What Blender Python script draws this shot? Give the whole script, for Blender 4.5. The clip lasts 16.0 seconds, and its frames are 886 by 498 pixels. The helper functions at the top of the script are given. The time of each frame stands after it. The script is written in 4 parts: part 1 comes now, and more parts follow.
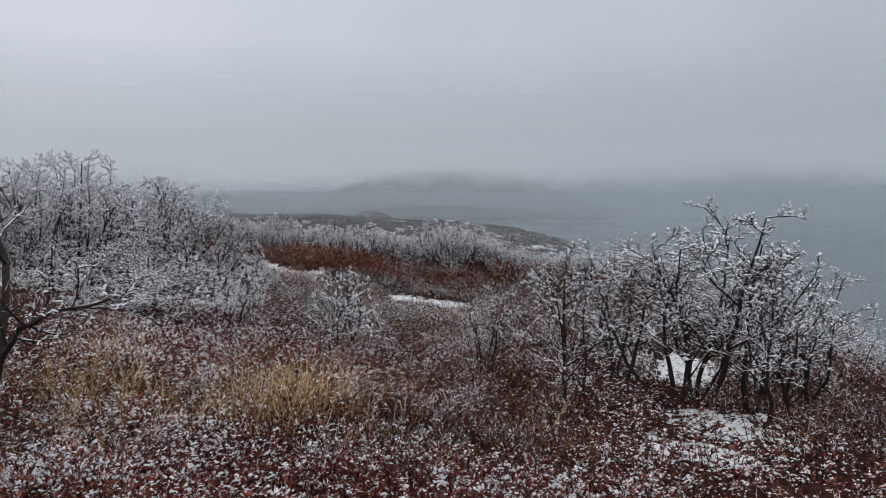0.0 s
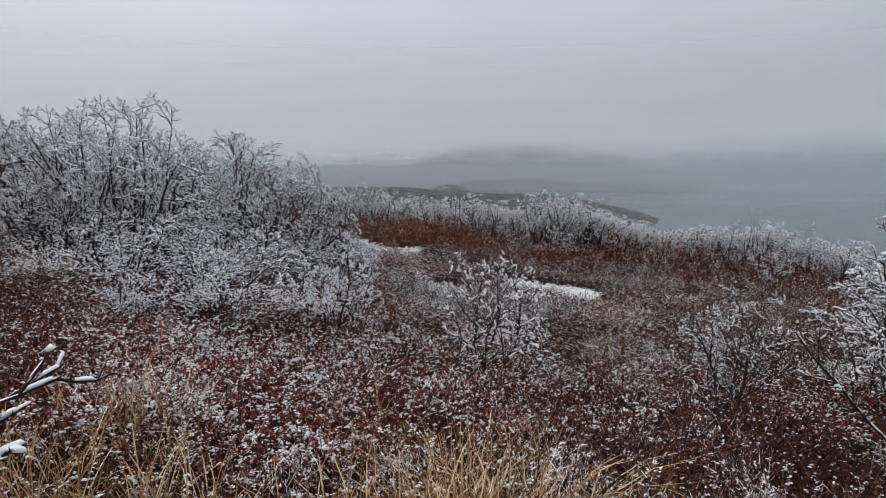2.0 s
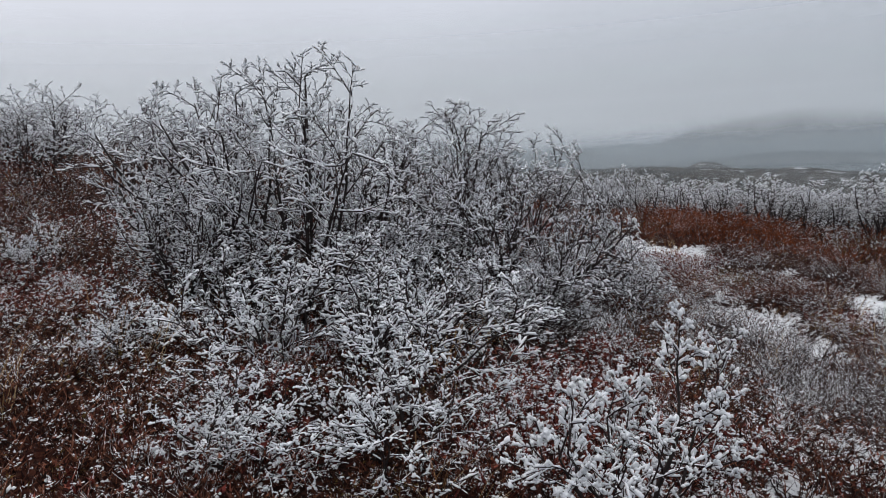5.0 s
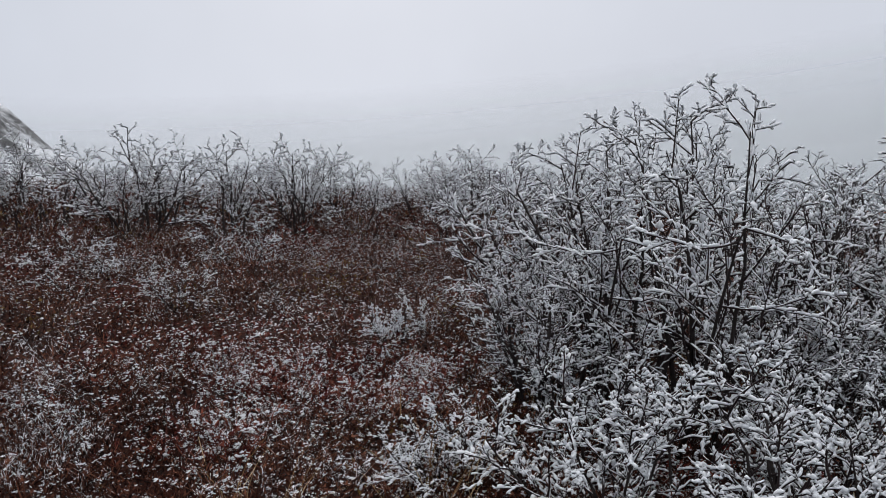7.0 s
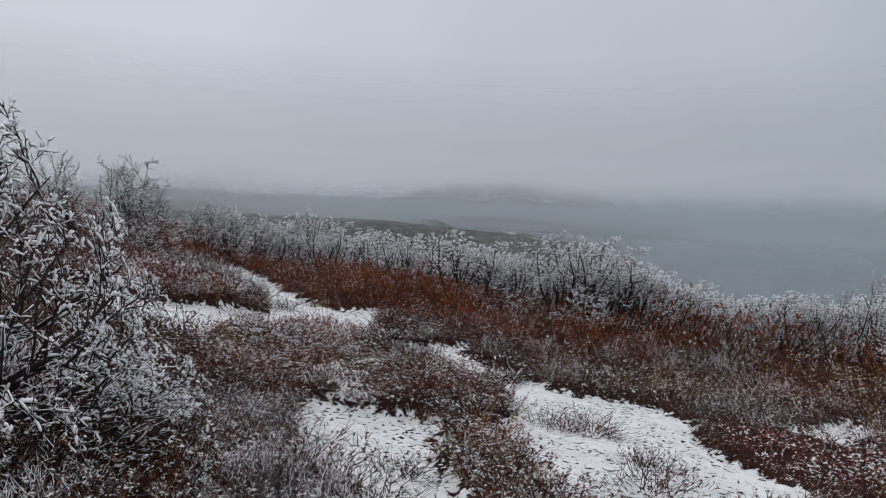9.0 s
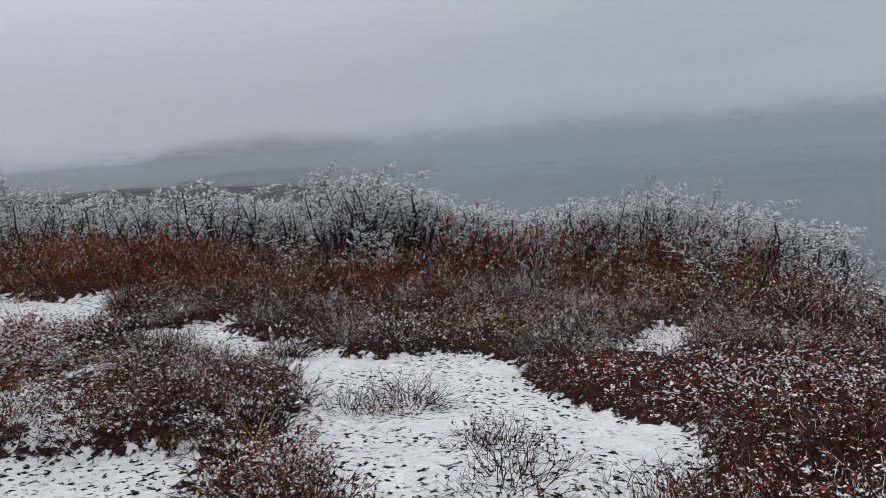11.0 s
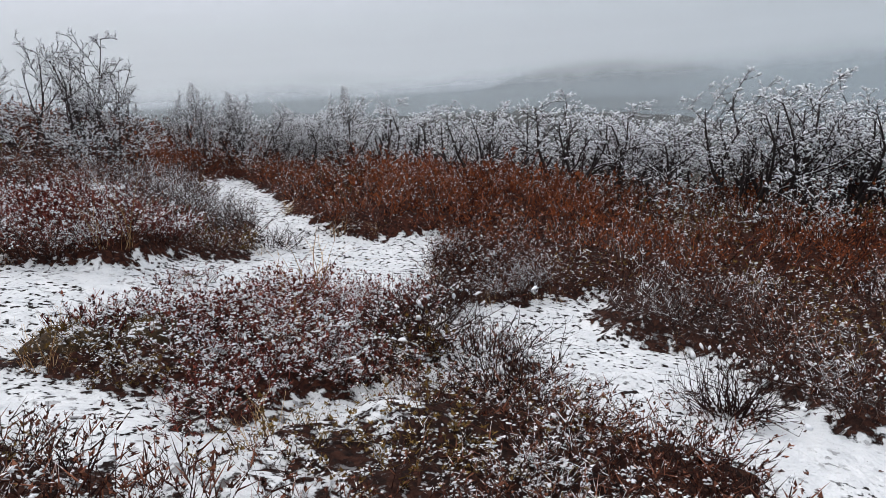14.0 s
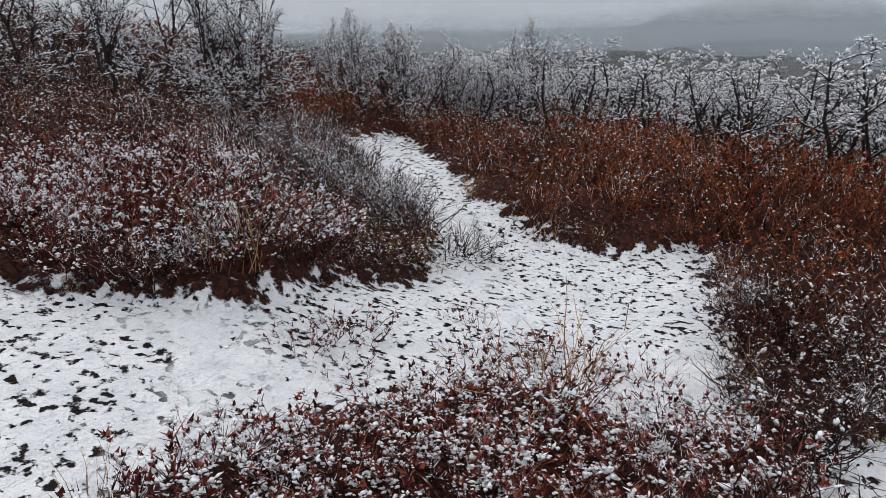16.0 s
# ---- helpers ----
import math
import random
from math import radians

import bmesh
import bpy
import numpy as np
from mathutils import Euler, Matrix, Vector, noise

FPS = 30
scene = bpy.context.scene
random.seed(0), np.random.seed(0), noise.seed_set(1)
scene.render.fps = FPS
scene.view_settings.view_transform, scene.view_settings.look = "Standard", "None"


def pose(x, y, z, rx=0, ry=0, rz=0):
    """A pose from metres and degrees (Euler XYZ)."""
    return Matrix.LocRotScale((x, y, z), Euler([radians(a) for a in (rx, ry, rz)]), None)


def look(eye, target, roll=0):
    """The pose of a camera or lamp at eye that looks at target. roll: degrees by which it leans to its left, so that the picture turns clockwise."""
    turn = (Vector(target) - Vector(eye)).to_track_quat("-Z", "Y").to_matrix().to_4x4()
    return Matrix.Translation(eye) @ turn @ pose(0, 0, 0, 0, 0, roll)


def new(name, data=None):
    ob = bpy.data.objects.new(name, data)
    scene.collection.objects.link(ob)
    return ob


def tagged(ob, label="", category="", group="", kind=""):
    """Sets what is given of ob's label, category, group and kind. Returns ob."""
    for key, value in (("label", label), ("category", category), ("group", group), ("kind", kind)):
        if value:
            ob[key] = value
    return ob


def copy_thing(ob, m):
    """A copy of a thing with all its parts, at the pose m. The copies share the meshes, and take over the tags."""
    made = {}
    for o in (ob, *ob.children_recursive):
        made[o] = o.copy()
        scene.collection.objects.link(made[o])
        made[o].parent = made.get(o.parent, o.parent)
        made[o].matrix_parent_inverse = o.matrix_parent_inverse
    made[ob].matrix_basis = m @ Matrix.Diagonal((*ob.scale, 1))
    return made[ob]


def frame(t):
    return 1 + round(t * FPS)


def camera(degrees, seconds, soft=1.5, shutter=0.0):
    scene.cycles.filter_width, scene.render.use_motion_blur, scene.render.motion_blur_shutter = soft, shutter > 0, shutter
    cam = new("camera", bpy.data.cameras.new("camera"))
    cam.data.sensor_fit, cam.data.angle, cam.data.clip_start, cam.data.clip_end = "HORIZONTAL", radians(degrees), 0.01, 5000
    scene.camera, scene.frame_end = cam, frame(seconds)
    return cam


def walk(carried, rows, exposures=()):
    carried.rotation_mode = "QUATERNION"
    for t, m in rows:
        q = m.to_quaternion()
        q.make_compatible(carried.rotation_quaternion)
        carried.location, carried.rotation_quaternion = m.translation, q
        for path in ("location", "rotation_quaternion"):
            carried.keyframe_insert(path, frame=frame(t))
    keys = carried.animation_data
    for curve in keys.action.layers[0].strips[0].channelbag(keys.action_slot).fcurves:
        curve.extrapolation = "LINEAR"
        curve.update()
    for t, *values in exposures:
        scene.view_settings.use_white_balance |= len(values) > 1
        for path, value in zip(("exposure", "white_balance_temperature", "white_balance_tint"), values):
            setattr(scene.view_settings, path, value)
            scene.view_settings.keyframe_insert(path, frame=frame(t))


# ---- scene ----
# camera and its walk
cam = camera(63.0, 16.0, soft=0.75)
PATH = [
    (0.0, pose(0, 0, 1.5, 85.4, -0, 0)),
    (0.5, pose(-0.223, 0.489, 1.471, 85.52, 1.03, 5.33)),
    (1.0, pose(-0.394, 0.997, 1.484, 83.01, 4.11, 4.99)),
    (1.5, pose(-0.511, 1.694, 1.321, 82.92, -0.33, 5.85)),
    (2.0, pose(-0.787, 2.319, 1.329, 83.33, 0.09, 6.11)),
    (2.5, pose(-0.872, 2.822, 1.353, 84.03, 4.32, 7.58)),
    (3.0, pose(-0.915, 3.341, 1.306, 84.55, 3.59, 14.87)),
    (3.5, pose(-1.165, 3.862, 1.211, 82.77, -1.36, 15.75)),
    (4.0, pose(-1.351, 4.352, 1.257, 82.08, 1.18, 16.16)),
    (4.5, pose(-1.548, 4.797, 1.29, 82.56, 2.22, 19.19)),
    (4.7, pose(-1.617, 4.989, 1.291, 82.4, 2.54, 20.77)),
    (6.8, pose(-2.208, 6.117, 1.443, 88.8, 3.21, 62.65)),
    (7.0, pose(-2.158, 6.243, 1.428, 88.3, 4.6, 58.41)),
    (7.5, pose(-1.921, 6.63, 1.344, 87.2, 8.33, 46.84)),
    (8.0, pose(-1.715, 7.126, 1.255, 85.54, 1.96, 20.33)),
    (8.5, pose(-1.541, 7.62, 1.157, 85.1, -1.05, 10.37)),
    (9.0, pose(-1.226, 8.057, 1.107, 86.16, -2.55, 4.84)),
    (9.5, pose(-1.169, 8.454, 1.05, 84.75, -1.36, -1.03)),
    (9.7, pose(-1.139, 8.6, 1.024, 82.37, -0.62, -5.98)),
    (11.8, pose(-1.166, 10.39, 0.839, 81.23, 4.25, -14.34)),
    (12.0, pose(-1.179, 10.571, 0.829, 80.3, 4.78, -11.77)),
    (12.5, pose(-1.192, 11.008, 0.806, 78.38, 3.22, -9.18)),
    (13.0, pose(-1.276, 11.483, 0.754, 77.89, -0.27, -8.8)),
    (13.5, pose(-1.366, 12, 0.663, 78.25, 2.77, -0.55)),
    (14.0, pose(-1.611, 12.484, 0.664, 77.71, 3.45, 12.14)),
    (14.5, pose(-1.923, 12.976, 0.683, 78.07, 2.14, 15.91)),
    (15.0, pose(-2.178, 13.476, 0.665, 79.23, 1.44, 19.95)),
    (15.5, pose(-2.454, 13.868, 0.707, 82.98, 1.77, 22.44)),
    (16.0, pose(-2.806, 14.269, 0.722, 73.19, 1.39, 22.96)),
]
walk(cam, PATH, exposures=[(0.0, 0.0, 6500, 12), (2.0, 0.06, 6500, 12), (3.0, -0.06, 6500, 12), (4.0, 0.21, 6500, 12), (4.5, 0.1, 6500, 12), (7.0, 0.0, 6500, 12), (8.0, 0.0, 6500, 12), (9.5, -0.10, 6500, 12), (12.0, 0.0, 6500, 12), (13.5, 0.2, 6500, 12), (14.0, 0.30, 6500, 12), (14.5, 0.16, 6500, 12), (15.0, 0.22, 6500, 12), (15.5, -0.05, 6500, 12), (16.0, 0.06, 6500, 12)])

# ---- world and light ----
SUN_AZ, SUN_EL = 62.0, 38.0            # degrees left of +y, and up
sd = Vector((-math.sin(radians(SUN_AZ)) * math.cos(radians(SUN_EL)),
             math.cos(radians(SUN_AZ)) * math.cos(radians(SUN_EL)), math.sin(radians(SUN_EL))))
sun_data = bpy.data.lights.new("sun", "SUN")
sun_data.energy, sun_data.angle, sun_data.color = 0.75, radians(40), (1.0, 0.97, 0.93)
sun = new("sun", sun_data)
sun.matrix_world = look(sd * 50, (0, 0, 0))


class Nodes:
    """Short hand for node trees."""

    def __init__(self, tree):
        self.t = tree
        tree.nodes.clear()

    def add(self, kind, links=()):
        n = self.t.nodes.new(kind)
        self.feed(n, links)
        return n

    def feed(self, n, links):
        for key, v in dict(links).items():
            s = n.inputs[key]
            if isinstance(v, bpy.types.NodeSocket):
                self.t.links.new(v, s)
            elif s.type == "RGBA" and len(v) == 3:
                s.default_value = (*v, 1)
            else:
                s.default_value = v

    def math(self, op, a, b=0.0, c=0.0, clamp=False):
        n = self.add("ShaderNodeMath")
        n.operation, n.use_clamp = op, clamp
        self.feed(n, {0: a, 1: b, 2: c})
        return n.outputs[0]

    def ramp(self, fac, stops, interp="LINEAR"):
        n = self.add("ShaderNodeValToRGB", {0: fac})
        e = n.color_ramp.elements
        n.color_ramp.interpolation = interp
        while len(e) < len(stops):
            e.new(0.5)
        for el, (p, c) in zip(e, stops):
            el.position, el.color = p, (*c, 1) if len(c) == 3 else c
        return n.outputs[0]

    def mix(self, fac, a, b, blend="MIX"):
        n = self.add("ShaderNodeMix")
        n.data_type, n.blend_type = "RGBA", blend
        for i, v in ((0, fac), (6, a), (7, b)):
            if isinstance(v, bpy.types.NodeSocket):
                self.t.links.new(v, n.inputs[i])
            else:
                n.inputs[i].default_value = v if i == 0 else (*v, 1)
        return n.outputs[2]

    def noise(self, scale, detail=3.0, rough=0.55, vec=None, dist=0.0):
        ins = {"Scale": scale, "Detail": detail, "Roughness": rough, "Distortion": dist}
        if vec is not None:
            ins["Vector"] = vec
        return self.add("ShaderNodeTexNoise", ins).outputs[0]


world = bpy.data.worlds.new("overcast_sky")
world.use_nodes = True
scene.world = world
N = Nodes(world.node_tree)
tc = N.add("ShaderNodeTexCoord").outputs["Generated"]
sky = N.add("ShaderNodeTexSky")
sky.sky_type, sky.sun_disc, sky.dust_density = "NISHITA", False, 4.0
sky.sun_elevation, sky.sun_rotation = radians(SUN_EL), radians(-SUN_AZ)
grey_sky = N.add("ShaderNodeHueSaturation", {"Saturation": 0.25, "Value": 0.006, "Color": sky.outputs[0]}).outputs[0]
sep = N.add("ShaderNodeSeparateXYZ", {0: tc})
# brighter cloud towards the hidden sun, darker over the lake, brighter overhead
dot = N.add("ShaderNodeVectorMath", {0: tc, 1: (-0.80, 0.60, 0.0)})
dot.operation = "DOT_PRODUCT"
toward = dot.outputs["Value"]
toward = N.math("MULTIPLY_ADD", toward, 0.5, 0.5)
side = N.ramp(toward, [(0.0, (0.365, 0.42, 0.47)), (0.55, (0.38, 0.435, 0.485)), (0.80, (0.50, 0.545, 0.615)), (1.0, (0.56, 0.60, 0.67))], "EASE")
# the cloud is heavier low over the lake
low = N.ramp(sep.outputs[2], [(0.0, (0.66, 0.69, 0.71)), (0.04, (0.78, 0.80, 0.81)), (0.17, (1, 1, 1))], "EASE")
clear_side = N.ramp(toward, [(0.62, (0, 0, 0)), (0.93, (1, 1, 1))], "EASE")
side = N.mix(1.0, side, N.mix(clear_side, low, (1.0, 1.0, 1.0)), "MULTIPLY")
high = N.ramp(sep.outputs[2], [(0.0, (0, 0, 0)), (0.36, (0.05, 0.05, 0.05)), (1.0, (1, 1, 1))], "EASE")
cloud = N.mix(high, side, (1.45, 1.465, 1.50))
billow = N.noise(2.2, 4.0, 0.5, tc)
cloud = N.mix(1.0, cloud, N.ramp(billow, [(0.3, (0.93, 0.93, 0.93)), (0.7, (1.06, 1.06, 1.06))]), "MULTIPLY")
total = N.mix(1.0, cloud, grey_sky, "ADD")
bg = N.add("ShaderNodeBackground", {"Color": total, "Strength": 1.0})
N.add("ShaderNodeOutputWorld", {"Surface": bg.outputs[0]})

# ---- materials ----


def material(name):
    m = bpy.data.materials.new(name)
    m.use_nodes = True
    return m, Nodes(m.node_tree)


def finish(n, color, rough=0.8, bump=None, strength=0.3, distance=0.01, spec=0.3, **more):
    ins = {"Base Color": color, "Roughness": rough, "Specular IOR Level": spec}
    ins.update(more)
    if bump is not None:
        b = n.add("ShaderNodeBump", {"Strength": strength, "Distance": distance, "Height": bump})
        ins["Normal"] = b.outputs[0]
    p = n.add("ShaderNodeBsdfPrincipled", ins)
    n.add("ShaderNodeOutputMaterial", {"Surface": p.outputs[0]})


def island(n):
    return n.add("ShaderNodeNewGeometry").outputs["Random Per Island"]


def place(n):
    return n.add("ShaderNodeNewGeometry").outputs["Position"]


def lying_snow(n, start, grain=45.0):
    """Snow that has settled on what faces up, in patches."""
    up = n.add("ShaderNodeSeparateXYZ", {0: n.add("ShaderNodeNewGeometry").outputs["Normal"]}).outputs[2]
    p = place(n)
    v = n.math("MULTIPLY_ADD", n.math("SUBTRACT", n.noise(grain, 2.0, 0.5, p), 0.5), 1.3, up)
    v = n.math("MULTIPLY_ADD", n.math("SUBTRACT", n.noise(2.6, 3.0, 0.6, p), 0.5), 1.7, v)
    return n.math("MULTIPLY", n.math("SUBTRACT", v, start), 6.0, clamp=True)


def leaf_material(name, stops, rough=0.65, snow_from=0.62):
    m, n = material(name)
    r = n.math("MULTIPLY_ADD", n.noise(1.3, 2.0, 0.5, place(n)), 0.5, n.math("MULTIPLY", island(n), 0.6))
    lying = lying_snow(n, snow_from)
    finish(n, n.mix(lying, n.ramp(r, stops), (0.80, 0.81, 0.84)), rough, spec=0.05)
    return m


def bark_material(name, dark, light, snow_from):
    m, n = material(name)
    co = n.add("ShaderNodeTexCoord").outputs["Object"]
    f = n.noise(38.0, 4.0, 0.65, co)
    g = n.noise(6.0, 2.0, 0.5, co)
    col = n.mix(n.math("MULTIPLY", f, g), dark, light)
    finish(n, n.mix(lying_snow(n, snow_from, 30.0), col, (0.78, 0.79, 0.82)), 0.85, f, 0.6, 0.004, 0.08)
    return m


def snow_material():
    m, n = material("fresh_snow")
    p = place(n)
    f = n.noise(60.0, 4.0, 0.6, p)
    col = n.ramp(n.noise(9.0, 3.0, 0.5, p), [(0.3, (0.72, 0.74, 0.78)), (0.7, (0.84, 0.85, 0.87))])
    finish(n, col, 0.75, f, 0.4, 0.006, 0.25)
    return m


SNOW = snow_material()
BARK = bark_material("dark_willow_bark", (0.012, 0.009, 0.009), (0.12, 0.098, 0.094), 0.80)
TWIG = bark_material("thin_twig_bark", (0.012, 0.008, 0.009), (0.105, 0.074, 0.072), 0.66)
STEM = leaf_material("heath_stem", [(0.2, (0.008, 0.004, 0.004)), (0.7, (0.030, 0.013, 0.011)), (0.9, (0.12, 0.07, 0.055))], 0.8, 1.05)
RUST = leaf_material("rust_leaf", [(0.2, (0.026, 0.007, 0.005)), (0.5, (0.125, 0.032, 0.014)), (0.85, (0.31, 0.088, 0.030))], 0.65, 1.3)
RED = leaf_material("red_bearberry_leaf", [(0.25, (0.009, 0.003, 0.003)), (0.58, (0.115, 0.022, 0.018)), (0.88, (0.31, 0.100, 0.066))], 0.65, 0.95)
BROWN = leaf_material("brown_heather_leaf", [(0.28, (0.007, 0.003, 0.002)), (0.62, (0.070, 0.022, 0.014)), (0.9, (0.26, 0.105, 0.062))], 0.65, 0.98)
GREY_TWIG = leaf_material("grey_twig", [(0.2, (0.012, 0.009, 0.010)), (0.5, (0.055, 0.042, 0.040)), (0.85, (0.15, 0.120, 0.112))], 0.8, 0.85)
OLIVE = leaf_material("olive_moss_leaf", [(0.2, (0.034, 0.018, 0.008)), (0.55, (0.125, 0.072, 0.020)), (0.9, (0.23, 0.150, 0.045))], 0.65, 0.98)
STRAW = leaf_material("straw_grass", [(0.2, (0.15, 0.058, 0.020)), (0.5, (0.33, 0.19, 0.085)), (0.9, (0.66, 0.51, 0.31))], 0.65, 1.1)


def ground_material():
    m, n = material("heath_ground")
    p = place(n)
    masks = {}
    for key in ("snow", "tone"):
        at = n.add("ShaderNodeAttribute")
        at.attribute_name = key
        masks[key] = at.outputs["Fac"]
    fine = n.noise(14.0, 5.0, 0.65, p)
    cells = n.add("ShaderNodeTexVoronoi", {"Vector": p, "Scale": 55.0, "Randomness": 1.0})
    pick = n.add("ShaderNodeSeparateColor", {0: cells.outputs["Color"]}).outputs[0]
    patchy = n.noise(2.1, 3.0, 0.55, p)
    blend = n.math("MULTIPLY_ADD", pick, 0.6, n.math("MULTIPLY", patchy, 0.5))
    brown = n.ramp(blend, [(0.2, (0.006, 0.004, 0.004)), (0.55, (0.026, 0.010, 0.008)), (0.9, (0.075, 0.030, 0.020))])
    rust = n.ramp(blend, [(0.2, (0.008, 0.004, 0.003)), (0.55, (0.050, 0.012, 0.008)), (0.9, (0.13, 0.036, 0.018))])
    soil = n.mix(masks["tone"], brown, rust)
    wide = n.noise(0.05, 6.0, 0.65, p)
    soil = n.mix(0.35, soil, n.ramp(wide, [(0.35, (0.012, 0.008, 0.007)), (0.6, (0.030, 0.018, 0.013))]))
    # darker moorland soil past 30 m, its greying with distance put into the colour
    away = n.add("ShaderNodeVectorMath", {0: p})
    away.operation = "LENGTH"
    far_moor_tint = n.ramp(n.noise(0.06, 6.0, 0.68, p), [(0.35, (0.012, 0.011, 0.010)), (0.62, (0.045, 0.036, 0.028))])
    soil = n.mix(n.math("MULTIPLY", n.math("SUBTRACT", away.outputs["Value"], 30.0), 0.03, clamp=True), soil, far_moor_tint)
    # thin snow lying between the plants
    dust = n.math("ADD", n.noise(26.0, 4.0, 0.62, p), n.math("MULTIPLY", n.math("SUBTRACT", n.noise(1.4, 3.0, 0.5, p), 0.5), 0.35))
    dust = n.math("SUBTRACT", dust, n.math("MULTIPLY", masks["tone"], 0.055))
    dust = n.math("MULTIPLY", n.math("SUBTRACT", dust, 0.60), 20.0, clamp=True)
    dust = n.math("MULTIPLY", dust, n.math("SUBTRACT", 1.0, n.math("MULTIPLY", masks["snow"], 2.0), clamp=True))
    streak = n.math("MULTIPLY", n.math("SUBTRACT", n.noise(0.09, 6.0, 0.7, p), 0.57), 9.0, clamp=True)
    streak = n.math("MULTIPLY", streak, n.math("MULTIPLY", n.math("SUBTRACT", away.outputs["Value"], 60.0), 0.01, clamp=True))
    broken = n.math("MULTIPLY_ADD", n.noise(5.0, 3.0, 0.55, p), 0.6, n.math("MULTIPLY", fine, 1.4))
    edge = n.math("ADD", masks["snow"], n.math("SUBTRACT", broken, 1.0))
    edge = n.math("MULTIPLY", n.math("SUBTRACT", edge, 0.43), 14.0, clamp=True)
    # small dark sprigs and dead leaves showing through the thin snow
    bits = n.math("MULTIPLY", n.math("SUBTRACT", n.noise(24.0, 3.0, 0.55, p), 0.572), 20.0, clamp=True)
    large = n.math("MULTIPLY", n.math("SUBTRACT", n.noise(11.0, 4.0, 0.6, p), 0.655), 20.0, clamp=True)
    more = n.math("MULTIPLY", n.math("SUBTRACT", n.noise(1.9, 3.0, 0.5, p), 0.36), 10.0, clamp=True)
    holes = n.math("MULTIPLY", n.math("MAXIMUM", bits, large), more)
    edge = n.math("MULTIPLY", edge, n.math("SUBTRACT", 1.0, holes))
    soil = n.mix(n.math("MULTIPLY", holes, masks["snow"]), soil, (0.014, 0.010, 0.009))
    cover = n.math("MAXIMUM", n.math("MAXIMUM", edge, dust), n.math("MULTIPLY", streak, 0.7))
    white = n.ramp(n.noise(7.0, 3.0, 0.5, p), [(0.3, (0.60, 0.62, 0.645)), (0.7, (0.74, 0.75, 0.765))])
    h = n.math("ADD", n.math("MULTIPLY", cover, 0.6), n.math("MULTIPLY", n.noise(35.0, 4.0, 0.6, p), 0.6))
    h = n.math("ADD", h, n.math("MULTIPLY", n.noise(9.0, 3.0, 0.55, p), 1.3))
    finish(n, n.mix(cover, soil, white), 0.85, h, 1.0, 0.04, 0.06)
    return m


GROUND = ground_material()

# ---- ground ----


def smooth(a, b, v):
    t = np.clip((v - a) / (b - a), 0, 1)
    return t * t * (3 - 2 * t)


def lumps(x, y, f, seed=0.0):
    """Cheap smooth unevenness, about -1 to 1."""
    return (np.sin(f * x * 1.7 + f * y * 0.6 + seed) + np.sin(f * y * 1.9 - f * x * 0.8 + seed * 2.1)
            + np.sin(f * x * 0.9 + f * y * 2.7 + seed * 0.7) * 0.6) / 2.6


def height(x, y):
    x, y = np.asarray(x, float), np.asarray(y, float)
    r = np.hypot(x, y)
    near = 0.1 - 0.13 * (np.clip(x, -17, -1) + 2.5) - 0.10 * np.maximum(0, x + 1) - 0.07 * (y - 5.3)
    near = near + 0.045 * np.clip(-4 - x, 0, 13)
    near = near + 0.36 * np.exp(-((y - 19.9 - 0.18 * np.maximum(0, -x - 2)) / 1.6) ** 2) * smooth(-9, -3, x)
    near = near - 0.28 * np.maximum(0, x - 5.0) - 0.22 * np.maximum(0, y - 22 + 0.9 * np.minimum(x, 0))
    near = near + 0.05 * lumps(x, y, 1.1, 0.4) + 0.02 * lumps(x, y, 3.3, 1.7)
    # the land beyond: a hollow, a long low spur running out into the lake, hills behind it in the cloud
    inland = 0.05 * np.clip(-x - 260, 0, 600)
    far = -9 - 0.05 * r - 0.30 * np.maximum(0, x - 20 - 0.05 * y) + inland
    far = np.maximum(far, -30 + inland - 0.45 * np.maximum(0, x - 42)) - 30 * smooth(430, 500, y) * smooth(-500, -300, x)
    crest = np.interp(x, (-700, -400, -230, -120, 0, 50, 86, 104, 150), (4, -6, -17, -15, -20.5, -25.5, -32.5, -39.5, -60))
    spur = -62 + (crest + 62) * np.exp(-np.abs((y - 550) / 70) ** 2.4) + 0.9 * lumps(x, y, 0.07, 2.0) + 0.5 * lumps(x, y, 0.19, 0.6)
    far = far + 1.2 * lumps(x, y, 0.035, 2.0) + 0.7 * lumps(x, y, 0.12, 0.3) + 0.35 * lumps(x, y, 0.31, 1.3)
    far = np.maximum(far, spur)
    far = np.maximum(far, -62 + 47.0 * np.exp(-np.abs((x + 74) / 62) ** 1.7 - ((y - 700) / 80) ** 2) * (1 + 0.05 * lumps(x, y, 0.06, 0.5)) + 0.6 * lumps(x, y, 0.15, 1.1))
    far = np.maximum(far, -70 + 122 * np.exp(-((x - 10) / 330) ** 2 - ((y - 1500) / 250) ** 2) * (1 + 0.10 * lumps(x, y, 0.011, 0.9)))
    far = np.maximum(far, -60)
    w = smooth(24, 90, r)
    return near * (1 - w) + far * w


